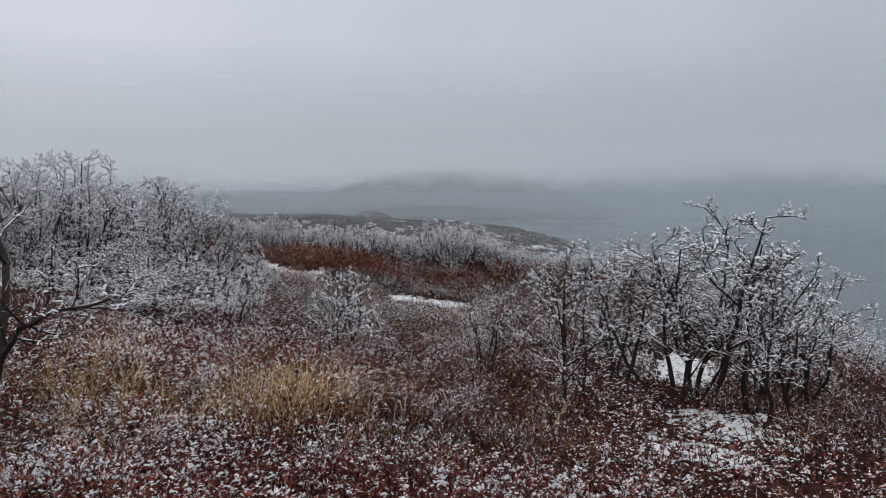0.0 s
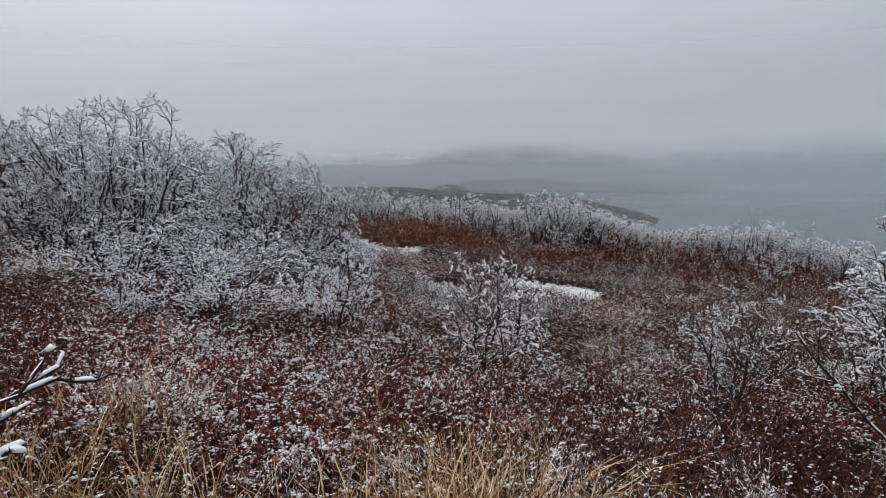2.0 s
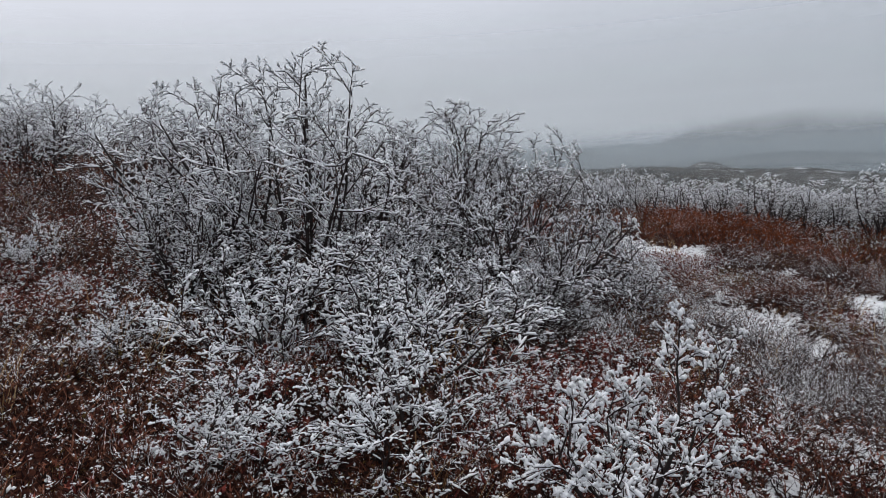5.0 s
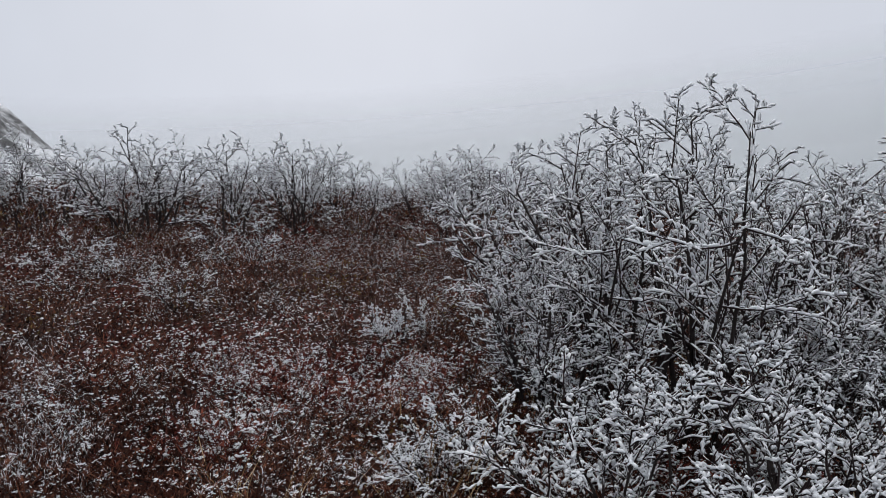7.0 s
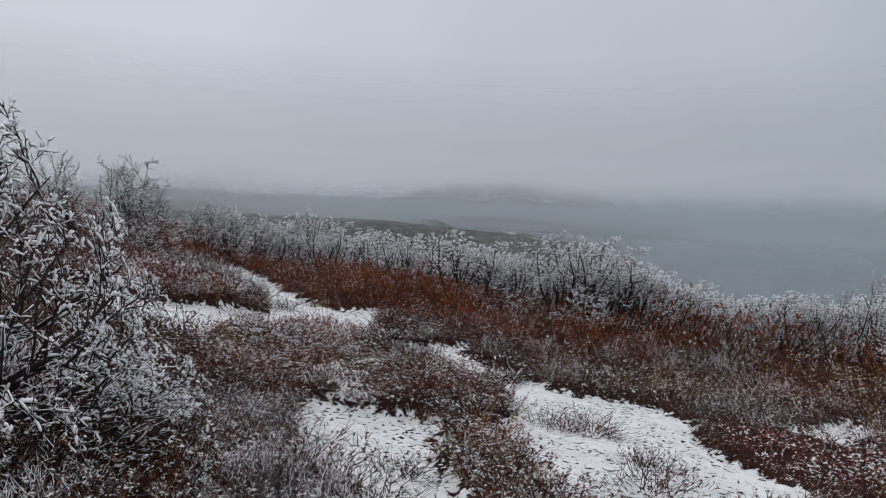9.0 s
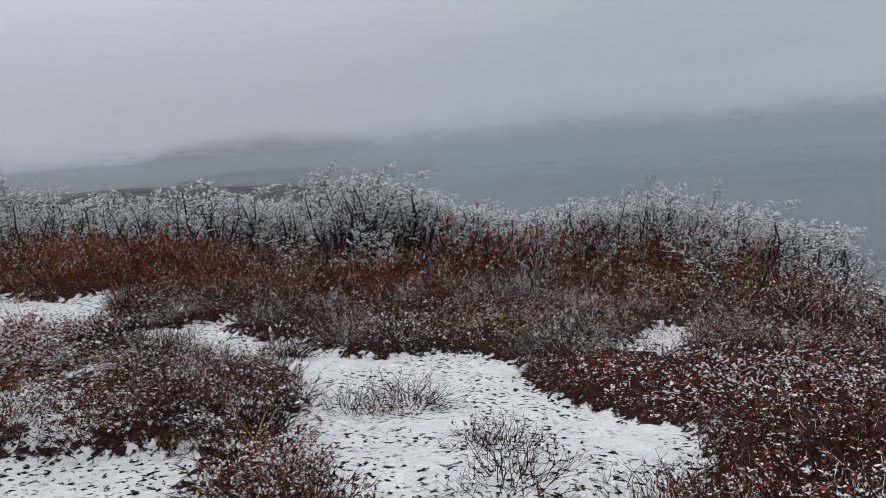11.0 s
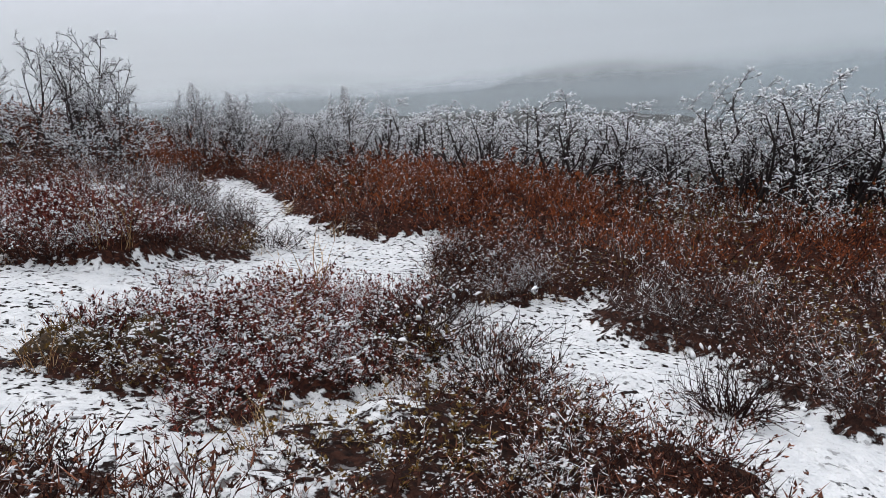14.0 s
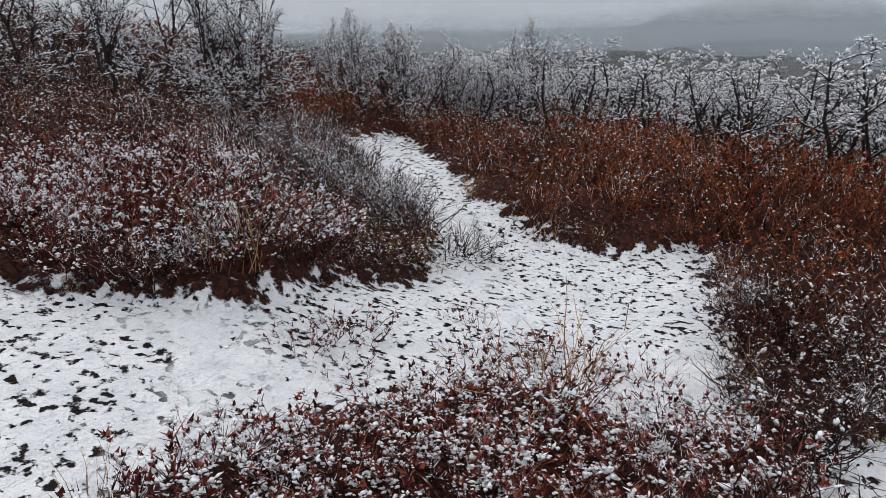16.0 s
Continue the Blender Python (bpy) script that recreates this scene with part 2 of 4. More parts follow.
# bare snow: outlines on the plan of the trodden line and of the clearings
TRAIL = [(-5.9, 16.05), (-5.2, 16.0), (-4.8, 16.25), (-4.5, 16.4), (-4.5, 16.85), (-4.35, 17.15), (-4.25, 17.65), (-4.5, 18.22), (-4.8, 18.55),
         (-5.4, 19.0), (-6.25, 19.8), (-6.0, 20.5), (-5.4, 19.8), (-4.9, 19.3), (-4.45, 18.75), (-4.0, 18.5), (-3.5, 18.35), (-3.08, 18.65),
         (-2.95, 18.1), (-2.85, 17.5), (-2.82, 16.9), (-2.75, 16.6), (-3.05, 16.5), (-3.35, 16.6), (-3.6, 16.6), (-3.75, 16.3), (-4.0, 16.0), (-4.12, 15.7), (-4.22, 15.25),
         (-4.1, 15.0), (-4.25, 14.85), (-5.2, 14.9), (-6.2, 15.6)]
BEND = [(-4.2, 14.8), (-3.73, 14.86), (-3.55, 14.72), (-3.35, 14.95), (-3.12, 14.58), (-2.95, 14.6), (-2.83, 15.0), (-2.52, 15.27), (-2.76, 14.79), (-2.9, 14.25), (-3.6, 14.2), (-4.4, 14.5)]
FORK = [(-2.6, 16.2), (-2.36, 16.75), (-1.95, 17.15), (-1.68, 17.33), (-1.7, 16.85), (-1.65, 16.5), (-1.36, 16.5), (-1.0, 16.33), (-0.9, 15.75),
        (-0.72, 15.5), (-0.7, 15.1), (-1.0, 14.9), (-1.35, 15.1), (-1.86, 15.35), (-1.94, 15.75), (-1.9, 16.05), (-2.2, 15.85), (-2.5, 15.95)]
CLEARING = [(-1.0, 14.8), (-0.95, 15.15), (-0.7, 15.4), (-0.14, 15.4), (0.43, 15.45), (0.58, 14.95), (0.58, 14.4), (0.6, 13.9), (0.85, 13.4), (1.0, 13.1), (0.85, 12.8),
            (0.4, 12.3), (0.0, 11.9), (-0.6, 11.9), (-0.9, 12.3), (-0.95, 12.9), (-1.2, 13.4), (-1.15, 13.8), (-1.0, 14.1), (-1.07, 14.45)]
HOLLOW = [(-2.6, 13.35), (-2.05, 13.35), (-1.72, 13.33), (-1.63, 12.7), (-1.55, 12.15), (-1.3, 11.7), (-1.33, 11.3), (-1.55, 11.2), (-1.85, 11.7),
          (-2.35, 12.0), (-2.4, 12.5), (-2.55, 12.9)]
FAR_EDGE = [(1.75, 15.3), (2.2, 15.75), (2.6, 16.3), (3.05, 16.35), (2.8, 15.95), (2.3, 15.4), (1.95, 14.85), (1.65, 14.95)]
SLOPE_NEAR = [(2.2, 7.1), (2.75, 7.5), (3.2, 8.5), (3.7, 9.7), (3.3, 10.1), (2.8, 9.2), (2.4, 8.4), (2.1, 7.5)]
SLOPE_FAR = [(3.5, 11.6), (4.4, 11.9), (4.2, 11.2), (3.5, 11.0)]
OUTLINES = (TRAIL, BEND, FORK, CLEARING, HOLLOW, FAR_EDGE, SLOPE_NEAR, SLOPE_FAR)

# thin snow lying between the plants: centre, radius
THIN = [(1.8, 15.2, 0.5), (-2.3, 15.55, 0.4), (-2.5, 14.9, 0.4), (-2.65, 14.1, 0.55), (-2.3, 13.7, 0.4), (-1.8, 3.3, 0.6), (-1.9, 4.2, 0.6), (1.7, 4.6, 0.6), (2.2, 5.6, 0.6), (-1.6, 7.9, 0.6), (-1.1, 8.8, 0.6), (-0.6, 11.2, 0.6), (-0.8, 9.9, 0.5), (1.3, 9.8, 0.7), (2.3, 9.4, 0.7), (-1.2, 6.6, 0.5)]


def thin_snow(x, y):
    x, y = np.asarray(x, float), np.asarray(y, float)
    best = np.zeros(np.broadcast(x, y).shape)
    for cx, cy, r in THIN:
        best = np.maximum(best, np.clip(1.4 - np.hypot(x - cx, y - cy) / r, 0, 1))
    return best


def inside_by(x, y, outline):
    """How far a point lies inside an outline, in metres; negative outside."""
    near, within = np.full(x.shape, 1e9), np.zeros(x.shape, bool)
    for (ax, ay), (bx, by) in zip(outline, outline[1:] + outline[:1]):
        dx, dy = bx - ax, by - ay
        t = np.clip(((x - ax) * dx + (y - ay) * dy) / (dx * dx + dy * dy), 0, 1)
        near = np.minimum(near, np.hypot(x - ax - t * dx, y - ay - t * dy))
        if dy:
            within ^= ((ay > y) != (by > y)) & (x < ax + (y - ay) * dx / dy)
    return np.where(within, near, -near)


def snow_depth(x, y):
    """1 well inside a snowy patch, 0.5 at its edge, 0 well outside."""
    x, y = np.broadcast_arrays(np.asarray(x, float), np.asarray(y, float))
    jx = x + 0.06 * lumps(x, y, 5.1, 3.0) + 0.045 * lumps(x, y, 13.0, 1.2)
    jy = y + 0.06 * lumps(x, y, 4.7, 5.0) + 0.045 * lumps(x, y, 12.0, 4.2)
    best = np.full(x.shape, -9.0)
    for outline in OUTLINES:
        best = np.maximum(best, inside_by(jx, jy, outline))
    return np.clip(0.5 + (best + 0.05) / 0.36, 0, 1)


def tone_at(x, y):
    """1 where rust and red leaves colour the heath, 0 where it is brown."""
    ridge = np.exp(-((y - 19.2 - 0.5 * np.maximum(0, -x - 3)) / 1.7) ** 2)
    beds = np.exp(-((x + 3.3) ** 2 + (y - 15.8) ** 2) / 0.8) + np.exp(-((x - 1.7) ** 2 + (y - 14.0) ** 2) / 0.9) + np.exp(-((x + 5.3) ** 2 + (y - 17.3) ** 2) / 1.2)
    start = 0.75 * smooth(9.5, 6.5, y) + 0.5 * smooth(-4, -7, x)
    return np.clip(np.maximum(ridge, np.maximum(beds, start)) * (0.75 + 0.4 * lumps(x, y, 1.6, 0.6)), 0, 1)


def surface(x, y, sd=None):
    """The ground with the low springy mass of heath that grows on it outside the snow."""
    x, y = np.asarray(x, float), np.asarray(y, float)
    sd = snow_depth(x, y) if sd is None else sd
    mass = (1 - smooth(0.15, 0.6, sd)) * (0.10 + 0.05 * lumps(x, y, 2.1, 4.0) + 0.035 * lumps(x, y, 6.5, 1.0) + 0.02 * lumps(x, y, 17.0, 2.0))
    return height(x, y) + mass * smooth(45, 25, np.hypot(x, y))


def mesh_object(name, verts, faces, mats, mat_index=None, smooth_shade=False):
    me = bpy.data.meshes.new(name)
    verts = np.asarray(verts, np.float32)
    faces = np.asarray(faces, np.int32)
    k = faces.shape[1]
    me.vertices.add(len(verts))
    me.vertices.foreach_set("co", verts.ravel())
    me.loops.add(faces.size)
    me.loops.foreach_set("vertex_index", faces.ravel())
    me.polygons.add(len(faces))
    me.polygons.foreach_set("loop_start", np.arange(0, faces.size, k, dtype=np.int32))
    for m in mats:
        me.materials.append(m)
    if mat_index is not None:
        me.polygons.foreach_set("material_index", np.asarray(mat_index, np.int32))
    if smooth_shade:
        me.polygons.foreach_set("use_smooth", np.ones(len(faces), bool))
    me.update(calc_edges=True)
    return new(name, me)


def spaced(lo, hi, fine_lo, fine_hi, step, grow):
    """Even steps in the middle, growing outwards."""
    mid = list(np.arange(fine_lo, fine_hi + step / 2, step))
    s, v, up = step, fine_hi, []
    while v < hi:
        s *= grow
        v += s
        up.append(v)
    s, v, down = step, fine_lo, []
    while v > lo:
        s *= grow
        v -= s
        down.append(v)
    return np.array(down[::-1] + mid + up)


gx, gy = spaced(-4000, 4000, -7, 5, 0.09, 1.09), spaced(-4000, 4300, 2, 22, 0.09, 1.09)
GX, GY = np.meshgrid(gx, gy)
SD = snow_depth(GX, GY)
GZ = surface(GX, GY, SD) + 0.012 * smooth(0.4, 0.8, SD) * (1 + 0.5 * lumps(GX, GY, 14.0, 0.9))
nx, ny = len(gx), len(gy)
idx = np.arange(nx * ny).reshape(ny, nx)
quads = np.stack([idx[:-1, :-1], idx[:-1, 1:], idx[1:, 1:], idx[1:, :-1]], -1).reshape(-1, 4)
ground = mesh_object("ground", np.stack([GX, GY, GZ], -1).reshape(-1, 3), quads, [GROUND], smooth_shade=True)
attr = ground.data.attributes.new("snow", "FLOAT", "POINT")
attr.data.foreach_set("value", np.maximum(SD, 0.58 * thin_snow(GX, GY)).ravel().astype(np.float32))
attr = ground.data.attributes.new("tone", "FLOAT", "POINT")
attr.data.foreach_set("value", tone_at(GX, GY).ravel().astype(np.float32))
tagged(ground, "heathland slope with brown litter and thin fresh snow", "ground", kind="structure")

# lake
m, n = material("grey_lake_water")
wave = n.noise(0.35, 4.0, 0.6, place(n))
finish(n, (0.05, 0.07, 0.08), 0.12, wave, 0.06, 0.2, 0.5)
LAKE_Z = -40.0
lake = mesh_object("water", [(-4000, -4000, LAKE_Z), (4000, -4000, LAKE_Z), (4000, 4300, LAKE_Z), (-4000, 4300, LAKE_Z)], [(0, 1, 2, 3)], [m])
tagged(lake, "wide grey lake under low cloud", "lake", kind="structure")

# mist stand-in: haze put into curved see-through sheets, one behind another, thicker far off
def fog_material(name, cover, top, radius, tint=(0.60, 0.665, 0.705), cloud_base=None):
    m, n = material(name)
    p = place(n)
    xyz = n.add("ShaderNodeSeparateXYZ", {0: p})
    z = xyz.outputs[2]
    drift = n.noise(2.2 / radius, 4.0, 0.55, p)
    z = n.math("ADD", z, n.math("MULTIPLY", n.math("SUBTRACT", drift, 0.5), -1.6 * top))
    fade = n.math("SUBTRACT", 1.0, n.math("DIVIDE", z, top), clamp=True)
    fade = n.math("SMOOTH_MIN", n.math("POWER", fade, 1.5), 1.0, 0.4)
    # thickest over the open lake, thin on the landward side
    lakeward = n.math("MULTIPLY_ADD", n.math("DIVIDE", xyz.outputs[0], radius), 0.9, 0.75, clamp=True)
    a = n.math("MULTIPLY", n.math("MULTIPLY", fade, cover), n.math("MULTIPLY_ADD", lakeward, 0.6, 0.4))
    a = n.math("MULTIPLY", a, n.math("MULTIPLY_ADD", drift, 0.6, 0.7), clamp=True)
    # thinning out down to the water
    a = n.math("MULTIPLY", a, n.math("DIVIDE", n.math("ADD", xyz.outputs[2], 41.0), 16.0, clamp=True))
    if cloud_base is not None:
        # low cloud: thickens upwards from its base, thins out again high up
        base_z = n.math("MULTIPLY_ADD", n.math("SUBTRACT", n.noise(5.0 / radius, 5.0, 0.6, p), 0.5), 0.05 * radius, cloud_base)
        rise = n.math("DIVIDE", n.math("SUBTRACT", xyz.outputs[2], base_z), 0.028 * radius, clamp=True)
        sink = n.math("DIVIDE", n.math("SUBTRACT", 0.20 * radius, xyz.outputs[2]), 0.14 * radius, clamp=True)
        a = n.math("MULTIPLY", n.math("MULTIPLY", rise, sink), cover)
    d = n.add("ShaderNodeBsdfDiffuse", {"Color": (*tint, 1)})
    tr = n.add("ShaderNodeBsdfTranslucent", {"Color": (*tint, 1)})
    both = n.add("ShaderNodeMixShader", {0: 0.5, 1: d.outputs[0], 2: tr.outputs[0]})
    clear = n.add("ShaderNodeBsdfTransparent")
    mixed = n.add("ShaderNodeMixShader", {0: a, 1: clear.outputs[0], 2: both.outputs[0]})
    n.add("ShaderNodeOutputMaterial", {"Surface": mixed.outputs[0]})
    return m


LOW_CLOUD = ((640, 0.55, -2.0), (1180, 0.85, 4.0))
for radius, cover, base_z in LOW_CLOUD:
    a = np.linspace(0, 2 * math.pi, 97)[:-1]
    ring = np.stack([np.cos(a) * radius, np.sin(a) * radius], -1)
    vs = np.concatenate([np.c_[ring, np.full(96, base_z - 0.06 * radius)], np.c_[ring, np.full(96, 0.22 * radius)]])
    i = np.arange(96)
    j = (i + 1) % 96
    veil = mesh_object("low_cloud", vs, np.stack([i, j, j + 96, i + 96], -1), [fog_material("cloud", cover, 10, radius, (0.90, 0.94, 0.97), base_z)], smooth_shade=True)
    tagged(veil, "low grey cloud hiding the hill tops", "cloud", kind="structure")
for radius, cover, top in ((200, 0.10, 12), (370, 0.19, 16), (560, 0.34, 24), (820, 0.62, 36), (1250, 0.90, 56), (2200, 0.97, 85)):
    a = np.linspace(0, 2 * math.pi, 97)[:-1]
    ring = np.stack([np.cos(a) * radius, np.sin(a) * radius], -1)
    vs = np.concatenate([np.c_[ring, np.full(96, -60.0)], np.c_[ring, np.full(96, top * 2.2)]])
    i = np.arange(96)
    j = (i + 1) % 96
    veil = mesh_object("fog_sheet", vs, np.stack([i, j, j + 96, i + 96], -1), [fog_material("mist", cover, top, radius)], smooth_shade=True)
    tagged(veil, "see-through grey sheet standing in for mist over the lake", "fog", kind="structure")

# ---- plants: building blocks ----


def frames(d):
    """Two directions square to each row of d."""
    d = d / np.maximum(np.linalg.norm(d, axis=1, keepdims=True), 1e-9)
    ref = np.where(np.abs(d[:, 2:3]) > 0.9, np.array([[1.0, 0, 0]]), np.array([[0, 0, 1.0]]))
    u = np.cross(ref, d)
    u /= np.maximum(np.linalg.norm(u, axis=1, keepdims=True), 1e-9)
    return d, u, np.cross(d, u)


def tubes(p0, p1, r0, r1, sides):
    """Tapered tubes, one a segment: vertices and triangles."""
    d, u, v = frames(p1 - p0)
    a = np.arange(sides) * 2 * math.pi / sides
    ca, sa = np.cos(a)[None, :, None], np.sin(a)[None, :, None]
    off = u[:, None] * ca + v[:, None] * sa
    verts = np.concatenate([p0[:, None] + off * r0[:, None, None], p1[:, None] + off * r1[:, None, None]], 1)
    i = np.arange(sides)
    j = (i + 1) % sides
    tri = np.concatenate([np.stack([i, j, j + sides], -1), np.stack([i, j + sides, i + sides], -1)])
    faces = (np.arange(len(p0))[:, None, None] * 2 * sides + tri[None]).reshape(-1, 3)
    return verts.reshape(-1, 3), faces


def cones(p0, p1, r0, r1):
    """Pointed three-sided tips."""
    d, u, v = frames(p1 - p0)
    a = np.arange(3) * 2 * math.pi / 3
    off = u[:, None] * np.cos(a)[None, :, None] + v[:, None] * np.sin(a)[None, :, None]
    vs = np.concatenate([p0[:, None] + off * r0[:, None, None], p1[:, None]], 1)
    faces = (np.arange(len(p0))[:, None, None] * 4 + np.array([(0, 1, 3), (1, 2, 3), (2, 0, 3)])[None]).reshape(-1, 3)
    return vs.reshape(-1, 3), faces


def blobs(c, along, half, wide, tall, rng, shape):
    """Uneven lumps drawn out along a direction: "spindle", "pellet" (two pyramids), "clot" or "roll"."""
    d, u, v = frames(along)
    up = np.array([[0, 0, 1.0]])
    j = lambda: rng.uniform(0.75, 1.25, (len(c), 1))
    h, w, t = half[:, None], wide[:, None], tall[:, None]
    if shape == "spindle":
        rows = [c - d * h * j() - up * t * 0.2]
        for f in (-0.45, 0.45):
            g, k = c + d * h * f * j(), rng.uniform(0.5, 1.3, (len(c), 1))
            rows += [g + u * w * k, g + up * t * k * 1.1, g - u * w * k, g - up * t * 0.5]
        rows.append(c + d * h * j() - up * t * 0.2)
        vs = np.stack(rows, 1)
        tri = []
        for a in range(4):
            b = (a + 1) % 4
            tri += [(0, 1 + b, 1 + a), (1 + a, 1 + b, 5 + b), (1 + a, 5 + b, 5 + a), (9, 5 + a, 5 + b)]
        tri, n = np.array(tri), 10
    elif shape == "pellet":
        vs = np.stack([c - d * h * j(), c + d * h * j(), c + u * w * j(), c - u * w * j(), c + up * t * 1.1 * j(), c - up * t * 0.6], 1)
        tri, n = np.array([(0, 2, 4), (2, 1, 4), (1, 3, 4), (3, 0, 4), (2, 0, 5), (1, 2, 5), (3, 1, 5), (0, 3, 5)]), 6
    elif shape == "roll":
        # three rims of four and two blunt ends
        rows = [c - d * h * 1.02 - up * t * 0.15]
        for g in (-0.72, 0.0, 0.72):
            k = rng.uniform(0.7, 1.2, (len(c), 1)) * (1.0 if g == 0 else 0.85)
            q = c + d * h * g * j()
            rows += [q + u * w * k, q + up * t * k, q - u * w * k, q - up * t * 0.45]
        rows.append(c + d * h * 1.02 - up * t * 0.15)
        vs = np.stack(rows, 1)
        tri = [(0, 1 + (a + 1) % 4, 1 + a) for a in range(4)] + [(13, 9 + a, 9 + (a + 1) % 4) for a in range(4)]
        for o in (1, 5):
            for a in range(4):
                b = (a + 1) % 4
                tri += [(o + a, o + b, o + 4 + b), (o + a, o + 4 + b, o + 4 + a)]
        tri, n = np.array(tri), 14
    else:
        ring = [c + (d * math.cos(x) * h + u * math.sin(x) * w) * rng.uniform(0.6, 1.3, (len(c), 1)) + up * t * rng.uniform(-0.35, 0.35, (len(c), 1)) for x in 0.6 + np.arange(5) * 2 * math.pi / 5]
        vs = np.stack(ring + [c + up * t * j() + d * h * rng.uniform(-0.3, 0.3, (len(c), 1)), c - up * t * 0.6], 1)
        tri, n = np.array([(k, (k + 1) % 5, 5) for k in range(5)] + [((k + 1) % 5, k, 6) for k in range(5)]), 7
    faces = (np.arange(len(c))[:, None, None] * n + tri[None]).reshape(-1, 3)
    return vs.reshape(-1, 3), faces


def leaves(c, along, length, width, rng, single=False):
    """Small folded leaves: two triangles each, creased along the middle."""
    d, u, v = frames(along)
    tip = c + d * length[:, None]
    mid = c + d * length[:, None] * 0.45
    lift = v * (width * rng.uniform(0.1, 0.5, len(c)))[:, None]
    if single:
        vs = np.stack([tip, c + d * length[:, None] * 0.25 - u * width[:, None] * 0.55, c + d * length[:, None] * 0.1 + u * width[:, None] * 0.55 + lift], 1)
        return vs.reshape(-1, 3), np.arange(len(c) * 3).reshape(-1, 3)
    vs = np.stack([c, mid + u * width[:, None] * 0.5 + lift, tip, mid - u * width[:, None] * 0.5 + lift], 1)
    faces = (np.arange(len(c))[:, None, None] * 4 + np.array([(0, 1, 2), (0, 2, 3)])[None]).reshape(-1, 3)
    return vs.reshape(-1, 3), faces


def unit(rng, n):
    v = rng.normal(size=(n, 3))
    return v / np.linalg.norm(v, axis=1, keepdims=True)


def grow(rng, starts, dirs, lengths, radii, steps, lift, wander, taper):
    """Bent shoots from starts: segments and the sampled points with directions."""
    p, d, L, r = starts.copy(), dirs.copy(), lengths / steps, radii.copy()
    segs, pts = [], []
    for k in range(steps):
        d = d + rng.normal(0, wander, d.shape) + np.array([0, 0, lift])
        d /= np.linalg.norm(d, axis=1, keepdims=True)
        q = p + d * L[:, None]
        r2 = r * taper
        segs.append((p, q, r, r2))
        pts.append((q, d, r2, np.arange(len(p)), np.full(len(p), (k + 1) / steps)))
        p, r = q, r2
    joined = [np.concatenate([s[i] for s in segs]) for i in range(4)]
    sampled = [np.concatenate([s[i] for s in pts]) for i in range(5)]
    return joined, sampled


def sprout(rng, sampled, per, lo, spread, up):
    """Picks starts for side shoots from points past lo along their parents."""
    q, d, r, who, f = sampled
    pick = np.flatnonzero(f >= lo)
    pick = np.repeat(pick, per)
    out = unit(rng, len(pick))
    dd = d[pick] * (1 - spread) + out * spread + np.array([0, 0, up])
    dd /= np.linalg.norm(dd, axis=1, keepdims=True)
    return q[pick], dd, r[pick], f[pick]


def part(name, verts, faces, mat, parent, label="", smooth_shade=False, kind=""):
    ob = mesh_object(name, verts, faces, [mat], smooth_shade=smooth_shade)
    ob.parent = parent
    return tagged(ob, label, kind=kind)


def long_tube(points, radii, sides):
    """One unbroken tapering tube through the points."""
    d = np.gradient(points, axis=0)
    d, u, v = frames(d)
    a = np.arange(sides) * 2 * math.pi / sides
    off = u[:, None] * np.cos(a)[None, :, None] + v[:, None] * np.sin(a)[None, :, None]
    vs = (points[:, None] + off * radii[:, None, None]).reshape(-1, 3)
    f = []
    for k in range(len(points) - 1):
        for i in range(sides):
            j = (i + 1) % sides
            f += [(k * sides + i, k * sides + j, (k + 1) * sides + j), (k * sides + i, (k + 1) * sides + j, (k + 1) * sides + i)]
    return vs, np.array(f)


def branch_off(rng, lines, radii, per, lo, hi, angle, ratio, lift, wander, steps, thin, floor):
    """Side shoots along bent lines (n, k, 3): each leaves its parent at about one angle, so that the whole spreads like a fan, and bends upwards."""
    n, k, _ = lines.shape
    frac = (np.linspace(lo, hi, per)[None] + rng.uniform(-0.5, 0.5, (n, per)) * (hi - lo) / per).clip(0, 0.999)
    at = frac * (k - 1)
    i = at.astype(int)
    f = (at - i)[..., None]
    who = np.arange(n)[:, None]
    p0, p1 = lines[who, i], lines[who, i + 1]
    start = (p0 + (p1 - p0) * f).reshape(-1, 3)
    d, u, v = frames((p1 - p0).reshape(-1, 3))
    size = np.linalg.norm(np.diff(lines, axis=1), axis=2).sum(1)
    az = (np.arange(per)[None] * 2.4 + rng.uniform(0, 6.3, (n, 1)) + rng.uniform(-0.5, 0.5, (n, per))).reshape(-1, 1)
    an = np.radians(angle * rng.uniform(0.7, 1.3, (n * per, 1)))
    w = d * np.cos(an) + (u * np.cos(az) + v * np.sin(az)) * np.sin(an)
    # shoots that start downwards turn aside
    w[:, 2] = np.where(w[:, 2] < 0, w[:, 2] * 0.35, w[:, 2])
    ln = (size[:, None] * ratio * (1.2 - 0.7 * frac) * rng.uniform(0.65, 1.25, (n, per))).reshape(-1, 1) / steps
    r0 = np.maximum((radii[who, i] * thin).reshape(-1), floor)
    pts, rad = [start], [r0]
    for j in range(steps):
        w = w / np.linalg.norm(w, axis=1, keepdims=True) + rng.normal(0, wander, w.shape) + np.array([0, 0, lift])
        w /= np.linalg.norm(w, axis=1, keepdims=True)
        pts.append(pts[-1] + w * ln)
        rad.append(np.maximum(r0 * (1 - 0.6 * (j + 1) / steps), floor * 0.7))
    return np.stack(pts, 1), np.stack(rad, 1)


def pieces(lines, radii):
    """The straight pieces of bent lines, as tubes() takes them."""
    return lines[:, :-1].reshape(-1, 3), lines[:, 1:].reshape(-1, 3), radii[:, :-1].ravel(), radii[:, 1:].ravel()


